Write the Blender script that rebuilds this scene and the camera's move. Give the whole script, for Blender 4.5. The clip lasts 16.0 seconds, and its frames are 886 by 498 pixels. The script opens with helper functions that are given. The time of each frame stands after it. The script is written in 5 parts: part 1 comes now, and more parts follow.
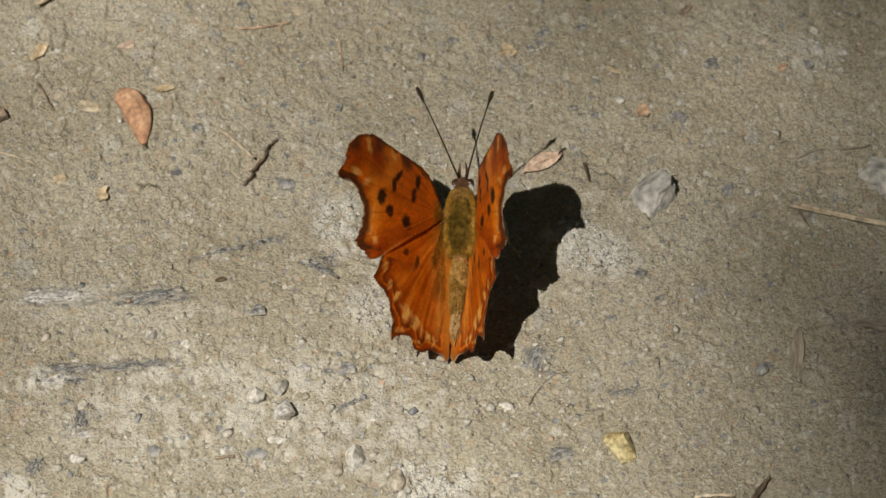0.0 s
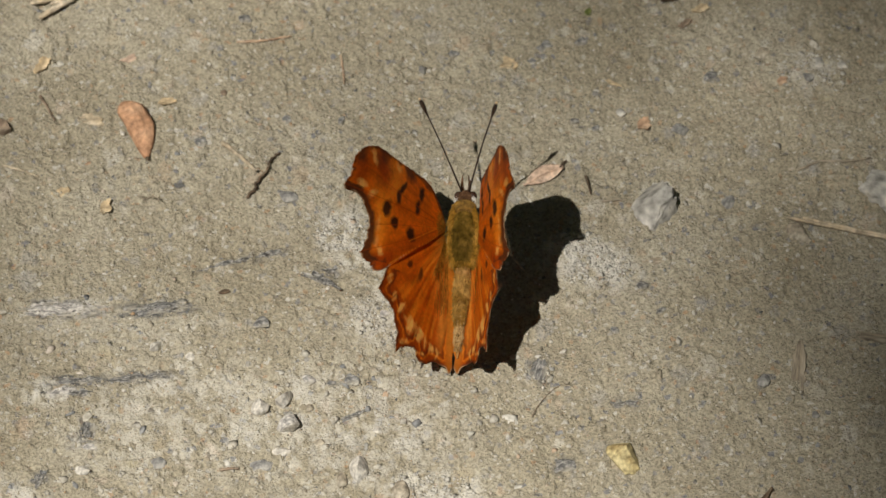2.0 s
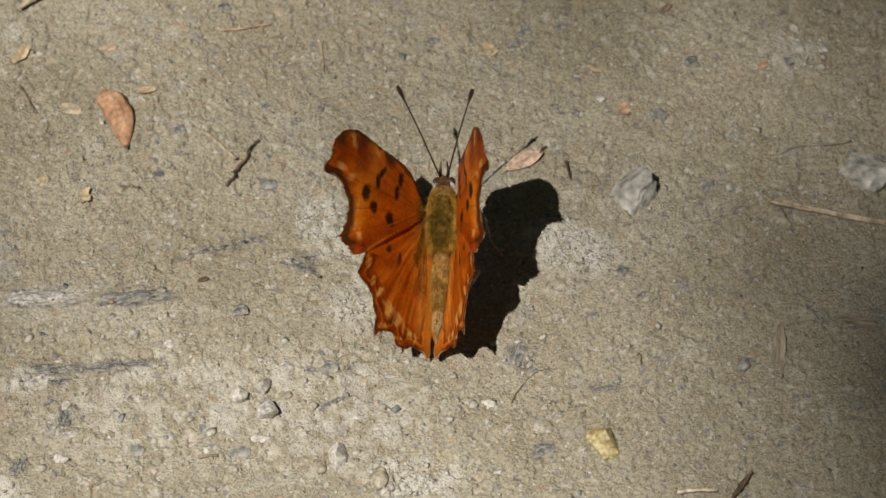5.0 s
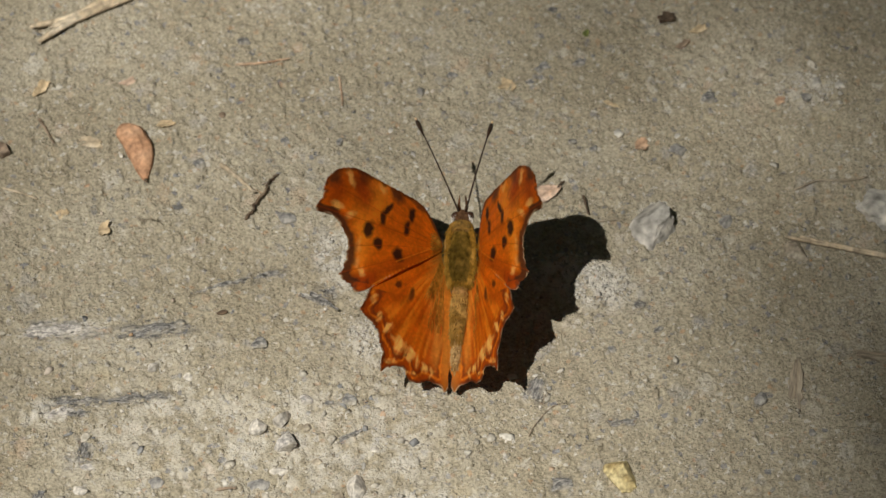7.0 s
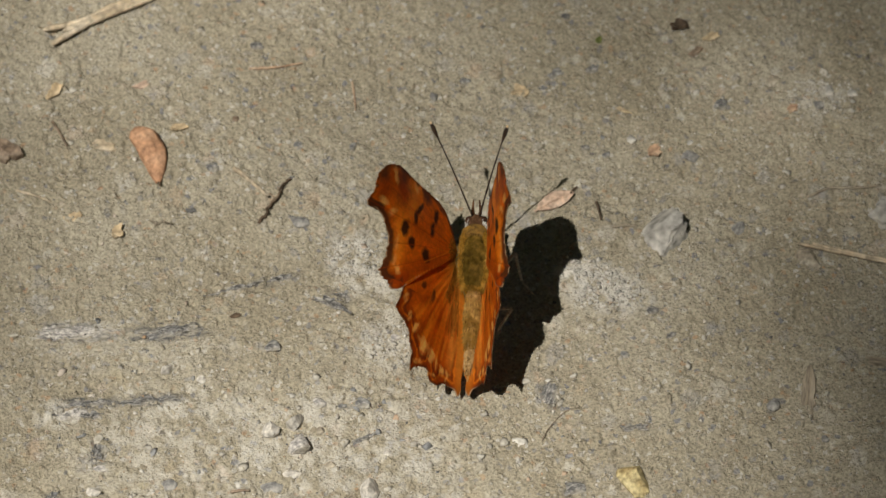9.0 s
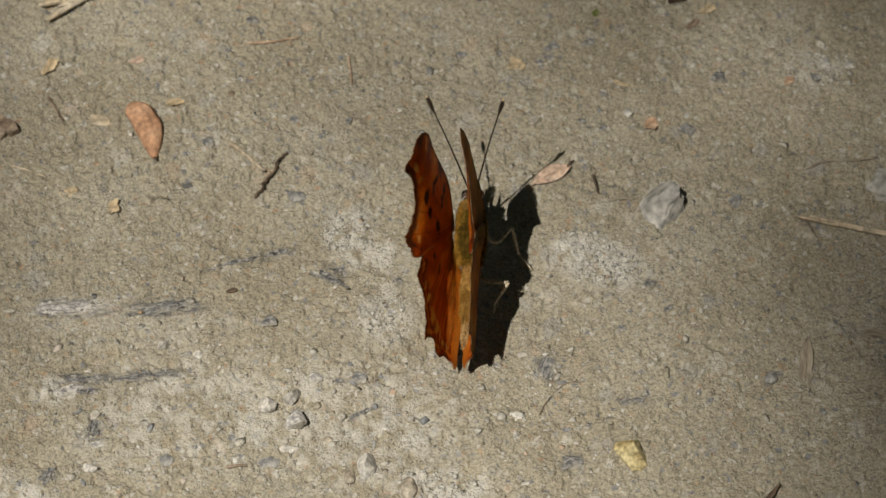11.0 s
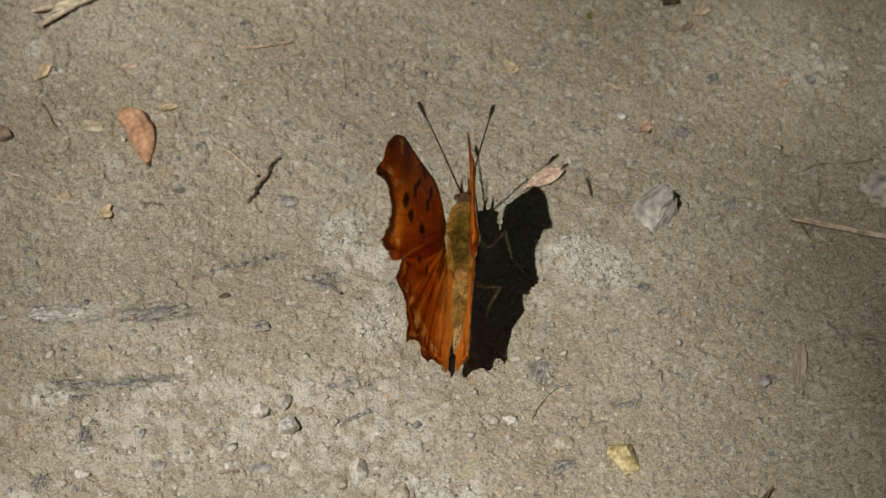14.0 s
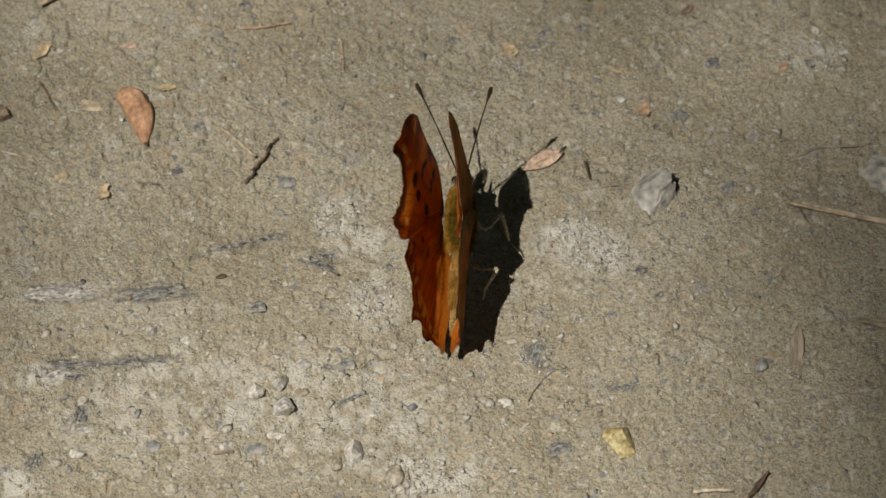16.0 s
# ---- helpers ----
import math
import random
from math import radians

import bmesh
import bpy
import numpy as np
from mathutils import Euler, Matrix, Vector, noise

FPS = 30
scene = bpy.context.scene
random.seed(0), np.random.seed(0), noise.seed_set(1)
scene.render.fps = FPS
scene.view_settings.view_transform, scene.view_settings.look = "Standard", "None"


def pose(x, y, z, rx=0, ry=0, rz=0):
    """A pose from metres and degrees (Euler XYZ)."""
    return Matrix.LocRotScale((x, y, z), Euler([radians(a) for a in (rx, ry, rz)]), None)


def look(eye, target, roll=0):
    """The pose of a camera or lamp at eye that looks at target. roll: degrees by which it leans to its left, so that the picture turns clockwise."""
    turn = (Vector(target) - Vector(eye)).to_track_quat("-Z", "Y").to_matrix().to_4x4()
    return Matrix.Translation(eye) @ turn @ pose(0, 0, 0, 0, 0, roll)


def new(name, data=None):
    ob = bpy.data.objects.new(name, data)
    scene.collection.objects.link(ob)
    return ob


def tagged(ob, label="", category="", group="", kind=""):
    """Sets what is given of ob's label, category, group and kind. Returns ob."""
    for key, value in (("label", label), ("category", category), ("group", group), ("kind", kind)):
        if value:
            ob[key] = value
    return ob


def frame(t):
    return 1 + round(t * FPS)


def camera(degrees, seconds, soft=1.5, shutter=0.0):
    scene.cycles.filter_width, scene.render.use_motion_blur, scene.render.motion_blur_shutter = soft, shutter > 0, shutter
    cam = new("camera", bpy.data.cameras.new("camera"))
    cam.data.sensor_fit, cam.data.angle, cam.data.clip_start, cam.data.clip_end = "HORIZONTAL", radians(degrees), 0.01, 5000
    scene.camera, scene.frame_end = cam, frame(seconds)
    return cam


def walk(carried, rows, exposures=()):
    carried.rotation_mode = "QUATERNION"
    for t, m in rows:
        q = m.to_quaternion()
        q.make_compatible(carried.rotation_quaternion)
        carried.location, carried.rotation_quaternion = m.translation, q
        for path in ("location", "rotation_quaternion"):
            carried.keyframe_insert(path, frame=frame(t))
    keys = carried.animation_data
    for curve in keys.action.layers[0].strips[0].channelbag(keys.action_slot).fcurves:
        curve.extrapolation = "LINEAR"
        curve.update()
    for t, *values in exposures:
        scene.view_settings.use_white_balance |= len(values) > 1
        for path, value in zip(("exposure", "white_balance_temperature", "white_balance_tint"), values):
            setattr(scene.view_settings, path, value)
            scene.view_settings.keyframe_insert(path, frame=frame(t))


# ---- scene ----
MM = 0.001
# the camera, held by hand about 0.9 m from the ground and looking down at it
cam = camera(6.979, 16.0, soft=1.5)
cam.data.dof.use_dof, cam.data.dof.focus_distance, cam.data.dof.aperture_fstop = True, 0.884, 44.0
walk(cam, [
    (0.0, pose(-0.00058, -0.48125, 0.75446, 32.2717, -0.1570, 0.1762)),
    (0.5, pose(0.00168, -0.48109, 0.75375, 32.2382, -0.0394, 0.0393)),
    (1.0, pose(-0.00259, -0.48255, 0.75544, 32.2880, -0.0845, -0.1403)),
    (1.5, pose(-0.00719, -0.48455, 0.75650, 32.4460, -0.3549, -0.2990)),
    (2.0, pose(-0.00909, -0.48370, 0.75697, 32.4167, -0.5920, -0.1170)),
    (2.5, pose(0.00068, -0.48442, 0.75564, 32.3584, -0.2120, 0.1388)),
    (3.0, pose(0.00170, -0.48474, 0.75714, 32.3159, 0.0581, -0.1049)),
    (3.2, pose(-0.00167, -0.48748, 0.75503, 32.5511, -0.0481, -0.2755)),
    (5.3, pose(0.00361, -0.48749, 0.75303, 32.6475, 0.1763, -0.1190)),
    (5.5, pose(0.00124, -0.48765, 0.75492, 32.6554, 0.0889, -0.1773)),
    (6.0, pose(-0.00626, -0.49012, 0.75337, 32.9475, -0.0601, -0.3782)),
    (6.5, pose(-0.00526, -0.48986, 0.75290, 33.0176, -0.0697, -0.3263)),
    (7.0, pose(0.00000, -0.49018, 0.75480, 33.0000, 0.0000, -0.0000)),
    (7.5, pose(0.00600, -0.48686, 0.75683, 32.7693, 0.2153, 0.1023)),
    (8.0, pose(0.00393, -0.48785, 0.75694, 32.8116, 0.0986, 0.1484)),
    (8.5, pose(-0.00284, -0.48978, 0.75617, 32.9408, -0.1574, 0.1114)),
    (9.0, pose(-0.00903, -0.49494, 0.75253, 33.3674, -0.5915, 0.0410)),
    (9.5, pose(-0.00574, -0.49014, 0.75599, 32.9677, -0.5476, 0.2021)),
    (10.0, pose(0.00076, -0.49098, 0.75329, 32.9595, -0.0266, 0.3539)),
    (10.2, pose(-0.01116, -0.49466, 0.75098, 33.2107, -0.6882, -0.0611)),
    (12.3, pose(0.00154, -0.49276, 0.75162, 33.0466, 0.2234, -0.0514)),
    (12.5, pose(-0.00565, -0.49151, 0.75233, 33.0180, -0.1020, -0.2337)),
    (13.0, pose(-0.00469, -0.49375, 0.75195, 33.2604, 0.1033, -0.2050)),
    (13.5, pose(0.00247, -0.49395, 0.75101, 33.2206, 0.2809, -0.0555)),
    (14.0, pose(0.00349, -0.49332, 0.74956, 33.2135, 0.2833, 0.0155)),
    (14.5, pose(-0.00053, -0.49473, 0.74820, 33.2976, 0.0023, 0.1618)),
    (15.0, pose(-0.00082, -0.49342, 0.75026, 33.1482, -0.1674, 0.5028)),
    (15.5, pose(0.00206, -0.49328, 0.75050, 33.1395, -0.0878, 0.3755)),
    (16.0, pose(0.00909, -0.49342, 0.74769, 33.1467, 0.3679, 0.5050)),
], exposures=[(0.0, 0.03), (5.3, 0.0), (10.0, -0.1), (12.3, -0.24), (16.0, -0.22)])

# ---- light: high sun from the near left, clear sky ----
SUN = Vector((-0.341, -0.352, 1.0)).normalized()
world = bpy.data.worlds.new("sky")
scene.world = world
world.use_nodes = True
wn = world.node_tree.nodes
sky = wn.new("ShaderNodeTexSky")
sky.sky_type, sky.sun_disc = "NISHITA", False
sky.sun_elevation, sky.sun_rotation = math.asin(SUN.z), math.atan2(SUN.x, SUN.y)
sky.dust_density, sky.ozone_density = 7.0, 0.2
wn["Background"].inputs["Strength"].default_value = 0.013
world.node_tree.links.new(sky.outputs[0], wn["Background"].inputs["Color"])
sun = new("sun", bpy.data.lights.new("sun", "SUN"))
sun.data.energy, sun.data.angle, sun.data.color = 4.95, radians(0.53), (1.0, 0.94, 0.84)
sun.matrix_world = look(SUN * 6.0, (0, 0, 0))


# ---- materials ----
def nodes_of(name, rough=0.8):
    m = bpy.data.materials.new(name)
    m.use_nodes = True
    nt = m.node_tree
    b = nt.nodes["Principled BSDF"]
    b.inputs["Roughness"].default_value = rough
    return m, nt, b


def noise_node(nt, scale, detail=3.0, coords="Object", stretch=None):
    tc = nt.nodes.new("ShaderNodeTexCoord")
    n = nt.nodes.new("ShaderNodeTexNoise")
    n.inputs["Scale"].default_value, n.inputs["Detail"].default_value = scale, detail
    if stretch:
        mp = nt.nodes.new("ShaderNodeMapping")
        mp.inputs["Scale"].default_value = stretch
        nt.links.new(tc.outputs[coords], mp.inputs[0])
        nt.links.new(mp.outputs[0], n.inputs["Vector"])
    else:
        nt.links.new(tc.outputs[coords], n.inputs["Vector"])
    return n


def ramp_node(nt, source, stops):
    r = nt.nodes.new("ShaderNodeValToRGB")
    els = r.color_ramp.elements
    while len(els) < len(stops):
        els.new(0.5)
    for e, (p, c) in zip(els, stops):
        e.position, e.color = p, (*c, 1)
    nt.links.new(source, r.inputs[0])
    return r


def mixed(nt, fac, a, b, kind="MIX"):
    m = nt.nodes.new("ShaderNodeMix")
    m.data_type, m.blend_type = "RGBA", kind
    for sock, v in ((m.inputs[0], fac), (m.inputs[6], a), (m.inputs[7], b)):
        if hasattr(v, "is_output"):
            nt.links.new(v, sock)
        elif isinstance(v, tuple):
            sock.default_value = (*v, 1)
        else:
            sock.default_value = v
    return m.outputs[2]


def bump(nt, bsdf, height, strength, distance):
    b = nt.nodes.new("ShaderNodeBump")
    b.inputs["Strength"].default_value, b.inputs["Distance"].default_value = strength, distance
    nt.links.new(height, b.inputs["Height"])
    nt.links.new(b.outputs[0], bsdf.inputs["Normal"])


def mineral(name, dark, mid, light, scale=700.0, rough=0.85, rel=0.5, stretch=None, spread=0.12):
    """Stone, bark or dry leaf: coarse and fine noise between three tones, with fine relief."""
    m, nt, b = nodes_of(name, rough)
    coarse, fine = noise_node(nt, scale * 0.9, 3, stretch=stretch), noise_node(nt, scale * 3.5, 4, stretch=stretch)
    tone = ramp_node(nt, coarse.outputs[0], [(0.32, dark), (0.5, mid), (0.68, light)])
    speck = ramp_node(nt, fine.outputs[0], [(0.3, (0.55, 0.55, 0.55)), (0.52, (1, 1, 1)), (0.72, (1.35, 1.33, 1.28))])
    col = mixed(nt, 1.0, tone.outputs[0], speck.outputs[0], "MULTIPLY")
    info = nt.nodes.new("ShaderNodeObjectInfo")
    vary = nt.nodes.new("ShaderNodeMapRange")
    vary.inputs[3].default_value, vary.inputs[4].default_value = 1 - spread, 1 + spread
    nt.links.new(info.outputs["Random"], vary.inputs[0])
    col = mixed(nt, 1.0, col, vary.outputs[0], "MULTIPLY")
    nt.links.new(col, b.inputs["Base Color"])
    bump(nt, b, fine.outputs[0], rel, 0.0002)
    return m


def ground_material():
    m, nt, b = nodes_of("dry_dirt", 0.92)
    patch = noise_node(nt, 55, 4)
    fine = noise_node(nt, 2800, 4)
    mid = noise_node(nt, 330, 4)
    tone = ramp_node(nt, patch.outputs[0], [(0.3, (0.283, 0.252, 0.185)), (0.5, (0.324, 0.293, 0.223)), (0.7, (0.372, 0.343, 0.272))])
    grit = ramp_node(nt, fine.outputs[0], [(0.3, (0.66, 0.65, 0.63)), (0.46, (0.97, 0.97, 0.97)), (0.7, (1.34, 1.33, 1.31))])
    lump = ramp_node(nt, mid.outputs[0], [(0.3, (0.92, 0.91, 0.9)), (0.6, (1.05, 1.05, 1.05))])
    col = mixed(nt, 1.0, tone.outputs[0], grit.outputs[0], "MULTIPLY")
    col = mixed(nt, 1.0, col, lump.outputs[0], "MULTIPLY")
    # single grains of other rock: white, blue-grey, rust
    for seed, scale, stops in ((0.0, 2000, [(0.0, (0.8, 0.8, 0.8)), (0.06, (0, 0, 0))]), (3.1, 1700, [(0.0, (0.8, 0.8, 0.8)), (0.05, (0, 0, 0))]), (7.7, 1900, [(0.0, (0.5, 0.5, 0.5)), (0.03, (0, 0, 0))])):
        tc = nt.nodes.new("ShaderNodeTexCoord")
        mp = nt.nodes.new("ShaderNodeMapping")
        mp.inputs["Location"].default_value = (seed, seed * 1.7, 0)
        nt.links.new(tc.outputs["Object"], mp.inputs[0])
        v = nt.nodes.new("ShaderNodeTexVoronoi")
        v.inputs["Scale"].default_value = scale
        nt.links.new(mp.outputs[0], v.inputs["Vector"])
        sep = nt.nodes.new("ShaderNodeSeparateColor")
        nt.links.new(v.outputs["Color"], sep.inputs[0])
        pick = ramp_node(nt, sep.outputs[0], stops)
        tint = {0.0: (0.52, 0.5, 0.46), 3.1: (0.16, 0.17, 0.2), 7.7: (0.4, 0.22, 0.11)}[seed]
        col = mixed(nt, pick.outputs[0], col, tint)
    # small stones set flush in the packed dirt, each with its own tone and a broken outline
    for shift, scale, share, soft in ((1.3, 300, 0.13, 0.28), (5.2, 560, 0.18, 0.26), (9.4, 1150, 0.1, 0.24)):
        tc = nt.nodes.new("ShaderNodeTexCoord")
        warp = noise_node(nt, scale * 1.7, 3)
        push = nt.nodes.new("ShaderNodeVectorMath")
        push.operation = "MULTIPLY_ADD"
        push.inputs[1].default_value = (0.9 / scale,) * 3
        nt.links.new(warp.outputs["Color"], push.inputs[0])
        nt.links.new(tc.outputs["Object"], push.inputs[2])
        mp = nt.nodes.new("ShaderNodeMapping")
        mp.inputs["Location"].default_value = (shift, shift * 0.7, 0)
        nt.links.new(push.outputs[0], mp.inputs[0])
        v = nt.nodes.new("ShaderNodeTexVoronoi")
        v.inputs["Scale"].default_value = scale
        nt.links.new(mp.outputs[0], v.inputs["Vector"])
        sep = nt.nodes.new("ShaderNodeSeparateColor")
        nt.links.new(v.outputs["Color"], sep.inputs[0])
        body = ramp_node(nt, v.outputs["Distance"], [(soft, (1, 1, 1)), (soft + 0.22, (0, 0, 0))])
        pick = ramp_node(nt, sep.outputs[0], [(share, (0.5, 0.5, 0.5)), (share + 0.02, (0, 0, 0))])
        kind = ramp_node(nt, sep.outputs[1], [(0.0, (0.27, 0.27, 0.275)), (0.2, (0.33, 0.32, 0.3)), (0.45, (0.45, 0.42, 0.36)), (0.7, (0.55, 0.53, 0.48)), (0.85, (0.43, 0.32, 0.23)), (1.0, (0.4, 0.36, 0.25))])
        col = mixed(nt, mixed(nt, 1.0, pick.outputs[0], body.outputs[0], "MULTIPLY"), col, mixed(nt, 0.6, kind.outputs[0], grit.outputs[0], "MULTIPLY"))
    # pale caked dust, and dark slate dust rubbed into the dirt
    dust = nt.nodes.new("ShaderNodeAttribute")
    dust.attribute_name = "dust"
    sep = nt.nodes.new("ShaderNodeSeparateColor")
    nt.links.new(dust.outputs["Color"], sep.inputs[0])
    col = mixed(nt, sep.outputs[0], col, (0.64, 0.62, 0.57))
    col = mixed(nt, sep.outputs[1], col, (0.085, 0.088, 0.095))
    nt.links.new(col, b.inputs["Base Color"])
    bump(nt, b, fine.outputs[0], 1.0, 0.0004)
    return m


def slate_material(name, dark, mid, light):
    """Weathered slate: crumpled dark and pale layers with dust in the hollows."""
    m, nt, b = nodes_of(name, 0.7)
    warp = noise_node(nt, 420, 3)
    bands = noise_node(nt, 650, 5, stretch=(0.55, 2.0, 1))
    bands.inputs["Distortion"].default_value = 2.2
    fine = noise_node(nt, 2600, 4)
    tone = ramp_node(nt, bands.outputs[0], [(0.34, dark), (0.47, mid), (0.56, light), (0.63, mid), (0.72, dark)])
    speck = ramp_node(nt, fine.outputs[0], [(0.3, (0.6, 0.6, 0.6)), (0.52, (1, 1, 1)), (0.72, (1.3, 1.29, 1.26))])
    col = mixed(nt, 1.0, tone.outputs[0], speck.outputs[0], "MULTIPLY")
    dirt = ramp_node(nt, warp.outputs[0], [(0.48, (0, 0, 0)), (0.66, (0.7, 0.7, 0.7))])
    nt.links.new(mixed(nt, dirt.outputs[0], col, (0.36, 0.33, 0.265)), b.inputs["Base Color"])
    bump(nt, b, bands.outputs[0], 0.6, 0.0003)
    return m


def grain_material(name, tones):
    """Loose sand and grit: each grain its own tone."""
    m, nt, b = nodes_of(name, 0.85)
    geo = nt.nodes.new("ShaderNodeNewGeometry")
    tone = ramp_node(nt, geo.outputs["Random Per Island"], tones)
    fine = noise_node(nt, 1800, 4)
    grit = ramp_node(nt, fine.outputs[0], [(0.3, (0.7, 0.7, 0.68)), (0.6, (1.1, 1.1, 1.1))])
    nt.links.new(mixed(nt, 1.0, tone.outputs[0], grit.outputs[0], "MULTIPLY"), b.inputs["Base Color"])
    bump(nt, b, fine.outputs[0], 0.5, 0.0001)
    return m


def wing_material(name, through_tint, share):
    """Wing scales: colour from the pattern laid on the mesh; thin enough to let sun through."""
    m, nt, b = nodes_of(name, 0.5)
    at = nt.nodes.new("ShaderNodeAttribute")
    at.attribute_name = "pattern"
    grain = noise_node(nt, 2600, 3)
    g = ramp_node(nt, grain.outputs[0], [(0.3, (0.9, 0.9, 0.9)), (0.7, (1.08, 1.08, 1.08))])
    col = mixed(nt, 1.0, at.outputs["Color"], g.outputs[0], "MULTIPLY")
    nt.links.new(col, b.inputs["Base Color"])
    b.inputs["Specular IOR Level"].default_value = 0.2
    tr = nt.nodes.new("ShaderNodeBsdfTranslucent")
    nt.links.new(mixed(nt, 1.0, col, through_tint, "MULTIPLY"), tr.inputs[0])
    mix = nt.nodes.new("ShaderNodeMixShader")
    mix.inputs[0].default_value = share
    nt.links.new(b.outputs[0], mix.inputs[1])
    nt.links.new(tr.outputs[0], mix.inputs[2])
    nt.links.new(mix.outputs[0], nt.nodes["Material Output"].inputs[0])
    return m


